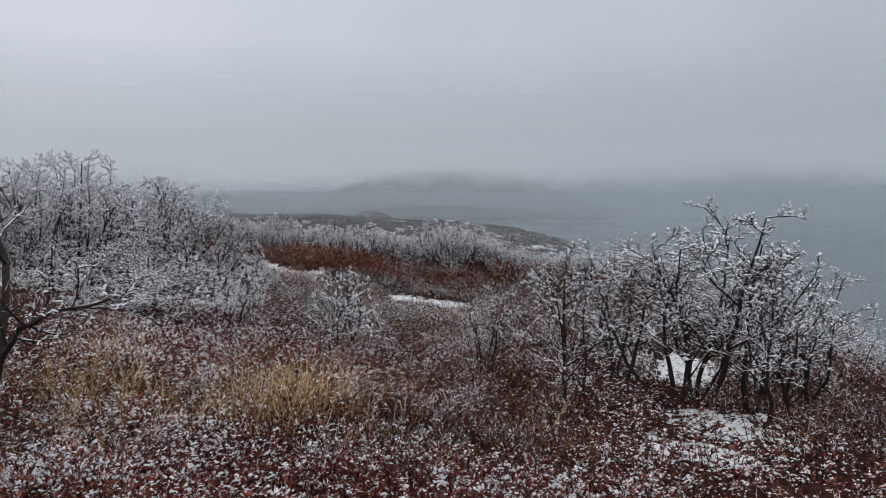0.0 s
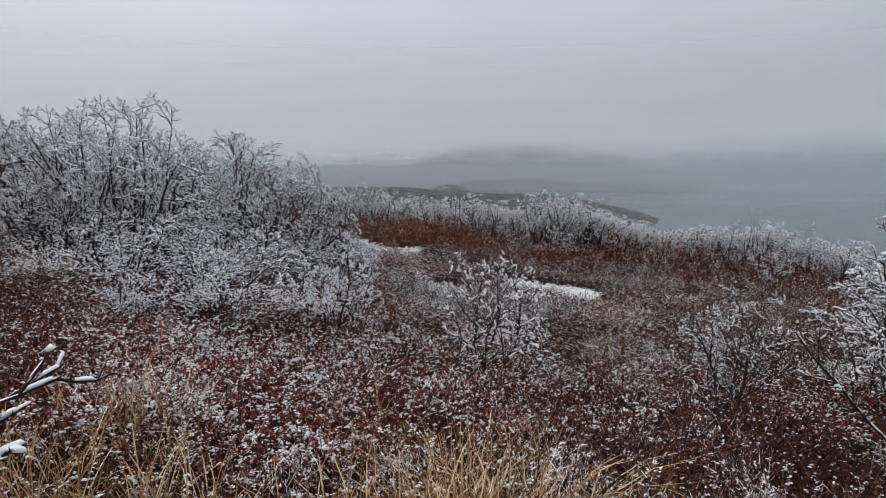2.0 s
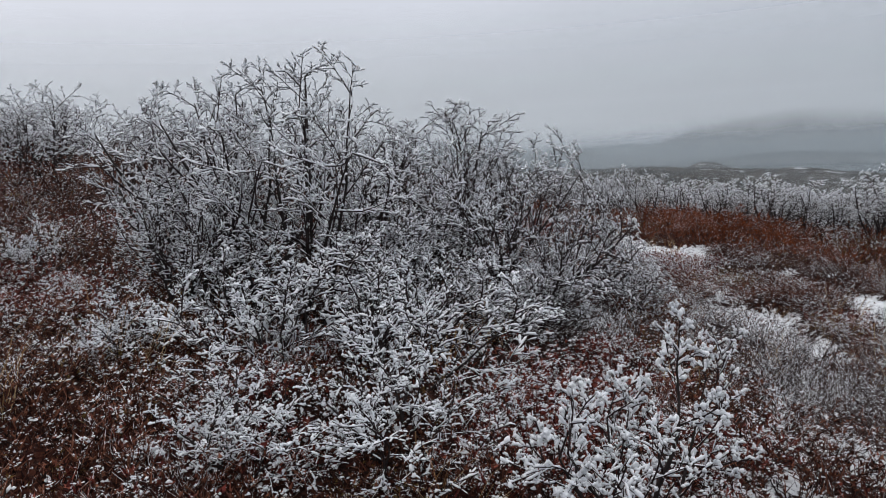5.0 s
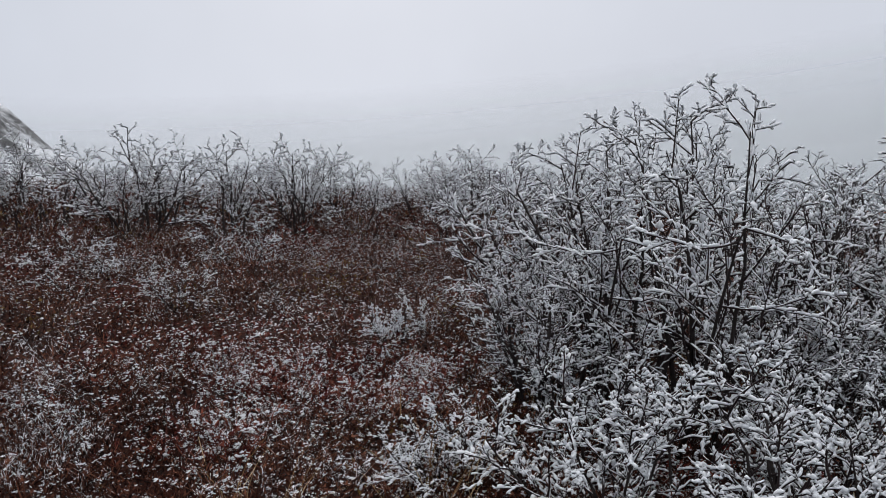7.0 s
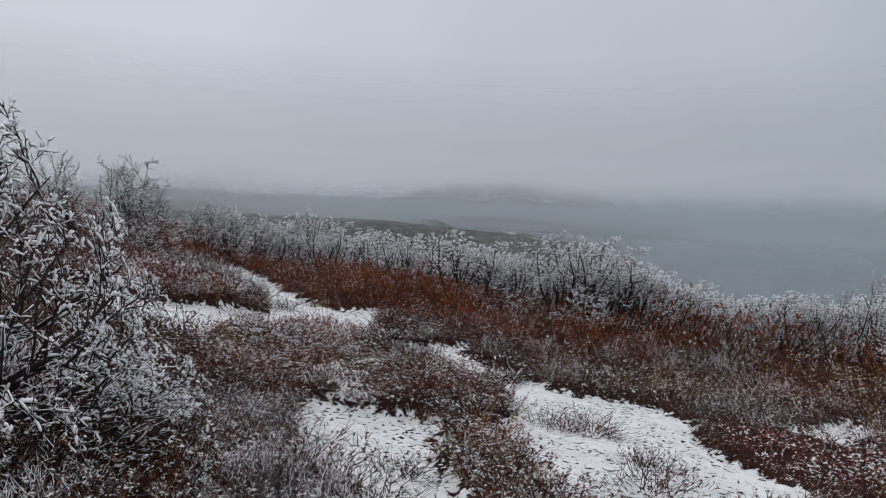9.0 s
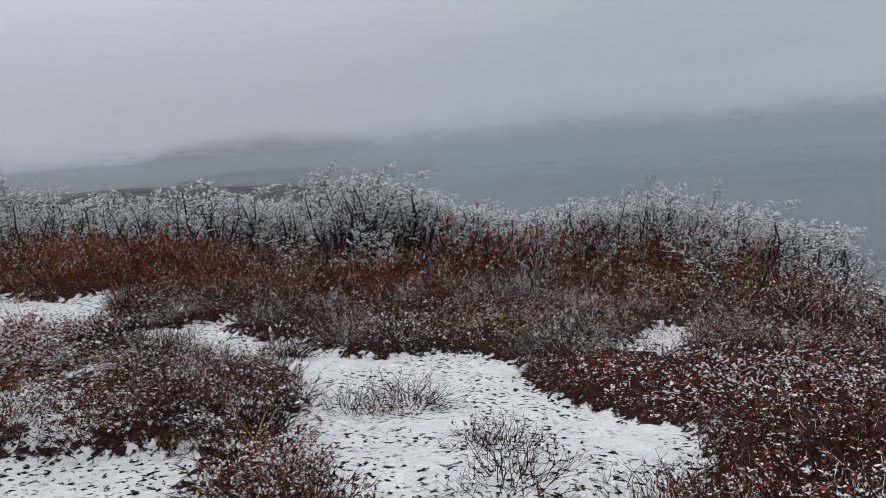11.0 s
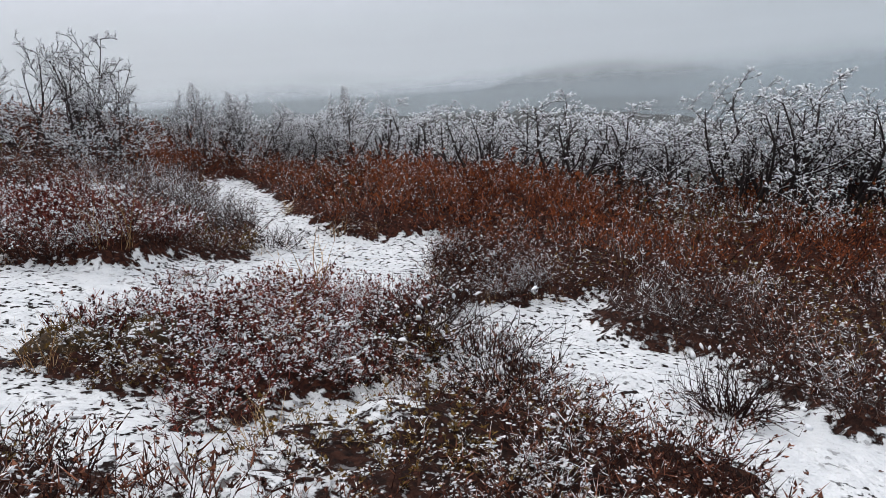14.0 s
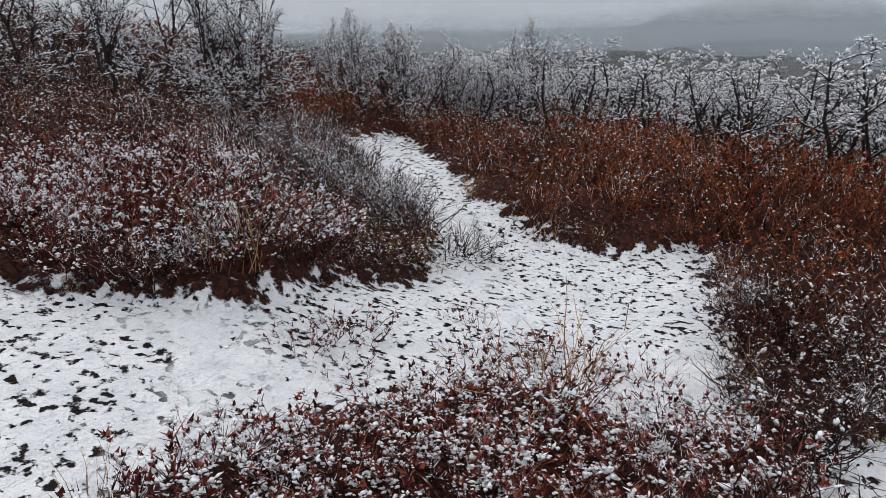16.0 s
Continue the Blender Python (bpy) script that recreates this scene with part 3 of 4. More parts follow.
TALL = {}       # how high each kind of shrub stands, as built


def rounded(lines, wide, tall):
    """Draws bent lines in where they would outgrow a rounded crown."""
    r = np.sqrt((lines[..., 0] ** 2 + lines[..., 1] ** 2) / wide ** 2 + (np.maximum(lines[..., 2], 0) / tall) ** 2)
    drawn = np.where(r > 0.6, 0.6 + 0.4 * np.tanh((r - 0.6) / 0.45), r)
    return lines * (drawn / np.maximum(r, 1e-6))[..., None]


def dress(rng, root, stem_lines, stem_radii, forks, twig, snowy, lump, stretch, clots, low, shape="roll", crown=None):
    """Gives stems their shoots, twigs and tips, and lays snow along them."""
    levels = [(stem_lines, stem_radii)]
    for per, lo, hi, angle, ratio, steps in forks:
        floor = 0.8 * twig * (1.0 + 0.5 * (len(forks) - len(levels)))
        levels.append(branch_off(rng, *levels[-1], per, lo, hi, angle, ratio, 0.045, 0.15, steps, 0.60, floor))
    if crown:
        levels = [(rounded(lines, *crown), radii) for lines, radii in levels]
    for line, radius in zip(*levels[0]):
        part("stem", *long_tube(line, radius, 6), BARK, root, smooth_shade=True)
    TALL[root.name] = float(levels[-1][0][:, -1, 2].max())
    V, F, o = [], [], 0
    for j, lv in enumerate(levels[1:]):
        last = j == len(levels) - 2
        v, f = cones(*pieces(*lv)) if last and lv[0].shape[1] == 2 else tubes(*pieces(*lv), 4 if j == 0 else 3)
        V.append(v)
        F.append(f + o)
        o += len(v)
    part("twig_spray", np.concatenate(V), np.concatenate(F), TWIG, root, "fine dark twigs", kind="stuff")
    runs = [pieces(*lv) for lv in levels[max(1, len(levels) - 3):]]
    p0, p1, ra = [np.concatenate([r[i] for r in runs]) for i in range(3)]
    dv = p1 - p0
    ln = np.linalg.norm(dv, axis=1)
    flat = np.sqrt(1 - np.clip(dv[:, 2] / np.maximum(ln, 1e-9), -1, 1) ** 2)
    hgt = np.clip((p0[:, 2] + p1[:, 2]) / 2, 0, 1)
    keep = rng.uniform(size=len(ln)) < snowy * (0.25 + 0.75 * flat) * (low + (1 - low) * hgt)
    p0, ln, ra, dv = p0[keep], ln[keep], ra[keep], dv[keep]
    w = lump * np.exp(rng.normal(-0.05, 0.28, len(ln)))
    half = np.minimum(ln * rng.uniform(0.42, 0.62, len(ln)), lump * stretch * rng.uniform(0.7, 1.2, len(ln))) + w * 0.4
    c = p0 + dv * rng.uniform(0.35, 0.75, (len(ln), 1)) + np.array([0, 0, 1.0]) * (ra * 0.6 + w * 0.35)[:, None]
    v, f = blobs(c, dv, half, w, w * 0.95, rng, shape)
    if clots:
        # rounder clots in the forks and on the tips
        tips = levels[-1][0][:, -1]
        tips = tips[rng.integers(0, len(tips), clots)]
        cw = lump * rng.uniform(0.8, 1.35, clots)
        v2, f2 = blobs(tips + rng.normal(0, lump * 0.5, (clots, 3)), unit(rng, clots), cw * rng.uniform(1.0, 1.5, clots), cw, cw * 0.85, rng, "clot")
        v, f = np.concatenate([v, v2]), np.concatenate([f, f2 + len(v)])
    part("snow_cover", v, f, SNOW, root, "white snow lying along the twigs", True, "stuff")


DENSE_FORKS = ((6, 0.2, 0.97, 46, 0.50, 5), (5, 0.2, 0.97, 46, 0.48, 4), (5, 0.15, 0.97, 48, 0.42, 2), (2, 0.4, 0.97, 44, 0.6, 1))
DOME_FORKS = ((7, 0.3, 0.98, 36, 0.50, 5), (6, 0.25, 0.98, 38, 0.46, 4), (4, 0.25, 0.98, 40, 0.46, 2), (2, 0.4, 0.98, 36, 0.6, 1))
TREE_FORKS = ((8, 0.3, 0.98, 52, 0.46, 5), (6, 0.2, 0.97, 50, 0.48, 4), (5, 0.25, 0.97, 48, 0.42, 2), (2, 0.4, 0.97, 45, 0.5, 1))
OPEN_FORKS = ((6, 0.42, 0.97, 46, 0.48, 5), (5, 0.25, 0.97, 48, 0.48, 4), (4, 0.25, 0.97, 48, 0.46, 2), (2, 0.4, 0.97, 45, 0.55, 1))
RIDGE_FORKS = ((6, 0.45, 0.97, 46, 0.50, 4), (6, 0.3, 0.97, 50, 0.46, 3), (4, 0.25, 0.97, 50, 0.5, 1))
SPIKY_FORKS = ((8, 0.3, 0.98, 42, 0.42, 5), (6, 0.25, 0.98, 44, 0.45, 3), (5, 0.2, 0.97, 46, 0.45, 2))
THIN_FORKS = ((5, 0.35, 0.97, 42, 0.48, 4), (5, 0.25, 0.97, 46, 0.5, 2), (3, 0.3, 0.97, 46, 0.5, 1))


def make_shrub(name, label, seed, stems, flare, lean, forks, snowy, lump, twig=0.0016, thick=1.0, reach=0.86, rise=0.10, wander=0.10, stretch=4.0, clots=0, low=0.5, spread=0.10,
               group="snow-dusted shrubs", shape="roll", even=0.0, crown=None):
    """A many-stemmed shrub, a metre tall: dark stems that arch outwards and up, forking again and again, and the snow that lies along the twigs."""
    rng = np.random.default_rng(seed)
    root = tagged(new(name), label, "shrub", group)
    az = np.arange(stems) * 2 * math.pi / stems + rng.uniform(-0.5, 0.5, stems)
    out = (rng.permutation(stems) + rng.uniform(0.2, 0.8, stems)) / stems * flare
    d = np.stack([np.cos(az) * out + lean[0], np.sin(az) * out + lean[1], np.ones(stems)], -1)
    d /= np.linalg.norm(d, axis=1, keepdims=True)
    base = np.stack([np.cos(az), np.sin(az), np.zeros(stems)], -1) * rng.uniform(0.2, 1.0, (stems, 1)) * spread
    base[:, 2] = -0.08
    steps = 8
    ln = (reach * even * rng.uniform(0.9, 1.0, stems) + reach * (1 - even) * rng.uniform(0.72, 1.0, stems))[:, None] / steps
    r0 = 0.0115 * thick * rng.uniform(0.75, 1.2, stems)
    pts, rad = [base], [r0]
    for j in range(steps):
        d = d + rng.normal(0, wander, d.shape) + np.array([0, 0, rise])
        d /= np.linalg.norm(d, axis=1, keepdims=True)
        pts.append(pts[-1] + d * ln)
        rad.append(r0 * (1 - 0.82 * (j + 1) / steps))
    lines, radii = np.stack(pts, 1), np.stack(rad, 1)
    dress(rng, root, lines, radii, forks, twig, snowy, lump, stretch, clots, low, shape, crown)
    return root


def make_crooked(name, label, seed, limbs, thick, forks, snowy, lump, twig, clots):
    """A sparse old shrub with a few crooked limbs, given as the bends that each one takes."""
    rng = np.random.default_rng(seed)
    root = tagged(new(name), label, "shrub", "snow-dusted shrubs")
    lines, radii = [], []
    for j, bends in enumerate(limbs):
        bends = np.array(bends, float)
        at = np.linspace(0, len(bends) - 1, 11)
        i = np.minimum(at.astype(int), len(bends) - 2)
        f = (at - i)[:, None]
        line = bends[i] + (bends[i + 1] - bends[i]) * f
        line[1:-1] = (line[:-2] + 2 * line[1:-1] + line[2:]) / 4
        line[1:] += rng.normal(0, 0.008, (10, 3))
        r = thick * (1 - 0.25 * j) * np.linspace(1, 0.28, 11)
        lines.append(line)
        radii.append(r)
    dress(rng, root, np.stack(lines), np.stack(radii), forks, twig, snowy, lump, 3.0, clots, 0.4)
    return root


def put(kind, x, y, scale, turn, sx=1.0):
    z = float(surface(x, y)) - 0.04
    scale = scale / TALL.get(kind.name, 1.0)
    m = Matrix.LocRotScale((x, y, z), Euler((0, 0, radians(turn))), (scale * sx, scale * sx, scale))
    return copy_thing(kind, m)


# shrub kinds
GREY = "bare grey-brown shrub with snow along its twigs"
RIDGE = "dark-stemmed shrub with a snow-whitened crown on the ridge"
dense = [make_shrub("willow_shrub", GREY, 11 + i, 9, 1.0, (0.12, 0), DENSE_FORKS, 0.95, 0.0036, 0.0014, rise=0.09, clots=300, low=0.5, wander=0.10, stretch=4.5, even=1.0, crown=(0.85, 1.05)) for i in range(3)]
domed = [make_shrub("willow_shrub", "round dark-branched willow bush with rolls of snow on its twigs", 21 + i, 18, 2.0, (0.0, 0), DOME_FORKS, 0.60, 0.0036, 0.0011, 0.9, rise=0.03, clots=120, low=0.6, wander=0.10, stretch=3.6, even=1.0, spread=0.16, crown=(0.8, 0.85)) for i in range(2)]
spiky = [make_shrub("tall_willow_shrub", "tall thin-branched shrub with bare tips against the sky", 51 + i, 10, 0.95, (0.10, 0), SPIKY_FORKS, 0.85, 0.0033, 0.0012, 0.8, rise=0.06, low=1.0, wander=0.11, even=1.0, crown=(0.75, 0.95)) for i in range(2)]
open_ = [make_shrub("willow_shrub", "dark open shrub with snow on the upper twigs", 31 + i, 4, 0.8, (0.08, 0.05 * i), OPEN_FORKS, 0.75, 0.0034, 0.0015, 1.1, wander=0.18, clots=150, low=0.4) for i in range(2)]
tree = [make_shrub("small_willow_tree", "slender dark-stemmed willow with a wide bare crown", 41 + i, 3, 0.55, (0.05, 0), TREE_FORKS, 0.6, 0.0036, 0.0014, 1.1, reach=0.8, wander=0.17, clots=160, low=0.1, spread=0.03, crown=(0.7, 1.1)) for i in range(2)]
thick = [make_shrub("small_willow_shrub", "small shrub with thick snow clumps on its twigs", 71 + i, 5, 0.75, (0.1, 0), OPEN_FORKS, 1.3, 0.0064, 0.0018, 1.2, clots=1300, stretch=2.4, low=0.1, wander=0.15) for i in range(2)]
laden = [make_shrub("willow_shrub", "grey shrub with long lumps of snow on its twigs", 101 + i, 8, 1.0, (0.1, 0), DENSE_FORKS[:2] + ((4, 0.2, 0.97, 46, 0.46, 2), (1, 0.5, 0.9, 40, 0.5, 1)), 0.85, 0.0068, 0.0022, 1.1, stretch=4.0, low=0.9, wander=0.14) for i in range(2)]
clumpy = [make_shrub("small_willow_shrub", "twisted dark-stemmed shrub with thick snow on its branches", 81 + i, 5, 0.95, (0.08, 0), ((7, 0.3, 0.97, 54, 0.50, 4), (6, 0.25, 0.97, 52, 0.46, 3), (4, 0.25, 0.97, 48, 0.45, 1)), 0.72, 0.0060, 0.0020, 1.1, wander=0.22, clots=60, stretch=3.2, low=0.3, crown=(0.8, 0.9)) for i in range(2)]
ridge = [make_shrub("ridge_willow_shrub", RIDGE, 131 + i, 6, 0.75, (0.40, 0.0), RIDGE_FORKS, 0.95, 0.0062, 0.0018, 1.5, rise=0.05, clots=420, stretch=2.2, low=0.05, wander=0.15, shape="pellet", even=0.6, crown=(0.75, 1.0)) for i in range(4)]
far_ = [make_shrub("hill_willow_shrub", "thin grey shrub in the thicket on the slope", 161 + i, 5, 0.7, (0.1, 0), THIN_FORKS, 1.1, 0.0068, 0.0020, 1.0, clots=160, stretch=2.6, low=0.75, wander=0.15, shape="pellet") for i in range(3)]
KINDS = {"d": dense, "b": domed, "o": open_, "s": spiky, "t": thick, "r": ridge, "f": far_, "c": clumpy, "n": laden, "m": tree}

rng = np.random.default_rng(5)
# shrubs, place by place: kind, x, y, height, width over height
START_SHRUBS = [
    ("c", -1.03, 6.9, 0.92, 0.7), ("t", -2.2, 7.4, 0.92, 0.85), ("m", 0.36, 6.5, 0.9, 0.8), ("m", 1.02, 5.75, 1.42, 0.85), ("m", 2.25, 6.45, 1.85, 1.1),
    ("o", 2.1, 6.4, 1.45, 1.1), ("m", 2.8, 6.3, 1.75, 1.0), ("m", 1.65, 6.9, 1.4, 1.0), ("o", 2.7, 5.7, 1.2, 1.2), ("o", 3.3, 6.6, 1.6, 1.1),
    ("f", 2.0, 8.2, 0.9, 1.1), ("f", 3.4, 8.2, 1.2, 1.0),
]
THICKET_SHRUBS = [
    ("n", -3.1, 7.5, 0.6, 1.1), ("n", -3.6, 7.2, 0.5, 1.2), ("n", -3.55, 8.3, 0.85, 1.1), ("n", -4.15, 8.1, 0.72, 1.15), ("n", -4.7, 8.45, 0.72, 1.1),
    ("n", -4.7, 7.7, 0.42, 1.3), ("n", -3.9, 8.9, 0.85, 1.0), ("s", -4.8, 9.15, 1.82, 0.85), ("s", -5.35, 9.1, 1.62, 0.95), ("d", -4.5, 9.6, 1.1, 1.0),
    ("d", -5.2, 8.6, 0.9, 1.0), ("d", -5.95, 9.5, 1.4, 0.9), ("b", -4.2, 10.85, 1.72, 0.9), ("b", -4.9, 10.55, 1.62, 0.85), ("b", -3.8, 10.75, 1.4, 0.85),
    ("b", -3.35, 11.0, 0.7, 1.3), ("b", -4.0, 9.8, 0.8, 1.1), ("b", -3.5, 10.1, 0.55, 1.3),
]
UPHILL_TREES = [
    ("m", -7.4, 20.2, 1.3, 0.65), ("o", -7.5, 20.1, 1.5, 0.8), ("m", -7.9, 20.4, 1.7, 0.75), ("o", -8.4, 19.6, 1.75, 0.8), ("o", -9.2, 19.3, 1.8, 0.9),
    ("b", -6.6, 21.1, 1.1, 0.6), ("b", -6.2, 21.35, 1.05, 0.8), ("d", -5.95, 22.0, 0.9, 0.9), ("b", -5.07, 22.6, 1.45, 0.55),
]
UPHILL_SHRUBS = [
    ("f", -9.9, 18.7, 1.3, 1.2), ("f", -8.2, 20.9, 1.0, 1.0), ("f", -7.4, 21.6, 0.5, 1.0), ("f", -6.5, 22.2, 1.1, 1.0), ("f", -8.6, 20.2, 0.9, 1.2),
    ("f", -7.8, 19.6, 0.75, 1.2), ("f", -7.2, 19.5, 0.7, 1.2), ("f", -9.4, 20.4, 1.1, 1.2), ("f", -6.9, 19.9, 0.75, 1.2), ("f", -10.2, 20.0, 1.2, 1.2),
    ("f", -8.9, 18.8, 0.8, 1.2), ("f", -8.1, 20.3, 1.0, 1.2), ("f", -6.8, 26.4, 1.3, 1.2),
]
SLOPE_SHRUBS = [
    ("f", -8.2, 5.6, 0.7, 1.2), ("f", -8.9, 6.8, 0.6, 1.2), ("f", -7.9, 7.4, 0.5, 1.2), ("f", -9.6, 8.4, 0.7, 1.2), ("t", -6.4, 8.4, 0.5, 0.9),
]
RIDGE_SHRUBS = [
    ("r", -0.15, 20.2, 1.4, 1.0), ("r", 0.25, 20.3, 1.6, 0.95), ("r", 0.7, 20.2, 1.45, 1.0), ("r", 1.1, 20.5, 1.25, 1.1), ("o", 4.3, 20.2, 1.5, 0.75),
    ("o", 5.5, 20.4, 1.65, 0.8), ("o", 6.5, 20.3, 1.6, 0.9),
]
for k, x, y, h, w in START_SHRUBS + THICKET_SHRUBS + UPHILL_TREES + UPHILL_SHRUBS + SLOPE_SHRUBS + RIDGE_SHRUBS:
    src = KINDS[k][int(rng.integers(len(KINDS[k])))]
    put(src, x, y, h, float(rng.uniform(-40, 40)), w)
# the old crooked shrub beside the start of the walk
CROOKED_BENDS = [
    [(0, 0, -0.1), (0.04, 0.1, 0.35), (0.02, 0.3, 0.72), (-0.1, 0.42, 1.0), (-0.42, 0.5, 1.18), (-0.5, 0.55, 1.36), (-0.42, 0.6, 1.58)],
    [(0, 0, -0.1), (0.12, -0.05, 0.3), (0.3, -0.2, 0.55), (0.5, -0.35, 0.64), (0.72, -0.5, 0.72), (0.95, -0.55, 0.76)],
    [(-0.22, 0.05, -0.1), (-0.26, 0.15, 0.35), (-0.38, 0.3, 0.62), (-0.5, 0.3, 0.95), (-0.72, 0.35, 1.2)],
]
crooked = make_crooked("bare_shrub", "dark crooked shrub, nearly bare, with snow on its tips", 91, CROOKED_BENDS, 0.024, ((12, 0.35, 0.98, 52, 0.24, 4), (5, 0.3, 0.97, 48, 0.5, 3), (3, 0.3, 0.97, 46, 0.55, 1)), 0.42, 0.0052, 0.0020, 60)
crooked.matrix_basis = pose(-2.3, 3.5, float(height(-2.3, 3.5)) + 0.1)
# the thicket along the ridge above the lake: crown height falls off towards the lake
for row in range(2):
    for x in np.arange(-6.0, 8.0, 0.56):
        px = x + rng.uniform(-0.3, 0.3)
        py = 20.55 + row * 1.2 + 0.5 * max(0.0, -px - 2.2) - 0.22 * max(0.0, px - 3.5) + rng.uniform(-0.3, 0.3)
        top = np.interp(px, (-5, -2, 0.5, 2.2, 4, 8), (1.12, 1.2, 1.32, 1.06, 1.28, 1.62)) * rng.uniform(0.82, 1.08) + 0.1 * row
        put(ridge[int(rng.integers(4))], px, py, top, float(rng.uniform(-40, 40)), rng.uniform(1.0, 1.25))
# scattered shrubs down the slope to the lake and the row up the hill
for i in range(16):
    put(far_[int(rng.integers(3))], rng.uniform(3.9, 8.5), rng.uniform(9, 19), rng.uniform(0.8, 1.15), float(rng.uniform(0, 360)), 1.1)
for i in range(52):
    x, y = -12.6 + rng.uniform(-1.6, 1.4), 0.5 + i * 0.36 + rng.uniform(-0.3, 0.3)
    put(far_[int(rng.integers(3))], x, y, rng.uniform(1.1, 1.5), float(rng.uniform(0, 360)), rng.uniform(0.95, 1.25))
# the first of each kind stands in the thicket uphill
for i, kind in enumerate(dense + domed + spiky + open_ + tree + thick + laden + clumpy + ridge + far_):
    x, y = -14.2 - 0.8 * (i % 2), 1.0 + i * 0.62
    kind.matrix_basis = pose(x, y, float(height(x, y)), 0, 0, 40 * i) @ Matrix.Scale(0.95, 4)

# ---- heath: low plants that nobody could count ----


def clump(seed, stems, tall, wide, leaf_n, leaf_len, leaf_w, snow_n, lump, kind, per=5, clots=False, single=True, side=0, upright=0.55):
    """One low plant as arrays: vertices, triangles and a material index (0 stem, 1 leaf, 2 snow)."""
    rng = np.random.default_rng(seed)
    a = rng.uniform(0, 2 * math.pi, stems)
    rad = np.sqrt(rng.uniform(0, 1, stems)) * wide
    p0 = np.stack([np.cos(a) * rad, np.sin(a) * rad, np.full(stems, -0.02)], -1)
    d = np.stack([np.cos(a) * rad / wide * 0.6, np.sin(a) * rad / wide * 0.6, np.ones(stems)], -1) + rng.normal(0, 0.28, (stems, 3))
    d /= np.linalg.norm(d, axis=1, keepdims=True)
    ln = tall * rng.uniform(0.55, 1.15, stems)
    segs, pts = grow(rng, p0, d, ln, np.full(stems, 0.0030), 1, 0.05, 0.25, 0.5)
    out = []
    if kind == "grass":
        d[:, 2] += 1.5
        d /= np.linalg.norm(d, axis=1, keepdims=True)
        (q0, q1, _, _), pts = grow(rng, p0, d, ln, np.full(stems, 0.002), 5, -0.22, 0.15, 0.8)
        dd, u, v = frames(q1 - q0)
        w = np.repeat([0.0027, 0.0026, 0.0024, 0.0020, 0.0015], stems)[:, None]
        vs = np.stack([q0 - u * w, q0 + u * w, q1 + u * w * 0.7, q1 - u * w * 0.7], 1)
        out.append((vs.reshape(-1, 3), (np.arange(len(q0))[:, None, None] * 4 + np.array([(0, 1, 2), (0, 2, 3)])[None]).reshape(-1, 3), 1))
    else:
        out.append((*cones(*segs), 0))
    if side:
        # short side shoots, coloured like the leaves
        i = np.repeat(np.arange(stems), side)
        at = rng.uniform(0.25, 0.95, len(i))
        b0 = segs[0][i] + (segs[1][i] - segs[0][i]) * at[:, None]
        bd = unit(rng, len(i)) * np.array([1, 1, 0.5]) + d[i] * 1.1
        bl = ln[i] * rng.uniform(0.18, 0.42, len(i))
        out.append((*cones(b0, b0 + bd * (bl * 0.7)[:, None], np.full(len(i), 0.0019 + 0.003 * leaf_w / 0.012 * 0.4), None), 1))
    q, dd, r, who, f = pts
    if leaf_n:
        # whorls of small leaves up each shoot
        whorls = max(1, leaf_n // (stems * per))
        i = np.repeat(np.arange(len(q)), whorls * per)
        up_at = np.tile(np.repeat(np.linspace(0, 0.75, whorls), per), len(q)) if whorls > 1 else np.zeros(len(i))
        c = q[i] - dd[i] * (ln[who[i]] * (up_at + rng.uniform(0, 0.08, len(i))))[:, None]
        al = unit(rng, len(i)) * np.array([1, 1, 0.7]) + dd[i] * upright
        out.append((*leaves(c, al, leaf_len * rng.uniform(0.6, 1.3, len(i)), leaf_w * rng.uniform(0.7, 1.3, len(i)), rng, single), 1))
    if snow_n:
        i = rng.integers(0, len(q), snow_n)
        c = q[i] - dd[i] * (ln[who[i]] * 0.5 * rng.uniform(0, 1, snow_n) ** 2)[:, None] + rng.normal(0, 0.009, (snow_n, 3)) + np.array([0, 0, leaf_len * 0.35])
        w = lump * np.minimum(np.exp(rng.normal(0.05, 0.40, snow_n)), 1.6)
        if clots:
            # each clot is three smaller lumps grown together
            c = np.repeat(c, 3, 0) + rng.normal(0, 1, (snow_n * 3, 3)) * np.repeat(w, 3)[:, None] * np.array([0.75, 0.75, 0.35])
            w, i, snow_n = np.repeat(w, 3) * rng.uniform(0.45, 0.85, snow_n * 3), np.repeat(i, 3), snow_n * 3
        long = rng.uniform(0.9, 1.6, snow_n)
        out.append((*blobs(c, dd[i] * 0.1 + unit(rng, snow_n) * np.array([1, 1, 0.3]), w * long, w * rng.uniform(0.7, 1.1, snow_n), w * rng.uniform(0.4, 0.65, snow_n), rng, "pellet"), 2))
    vs, fs, ms, o = [], [], [], 0
    for v, f, m in out:
        vs.append(v)
        fs.append(f + o)
        ms.append(np.full(len(f), m))
        o += len(v)
    return np.concatenate(vs), np.concatenate(fs), np.concatenate(ms)


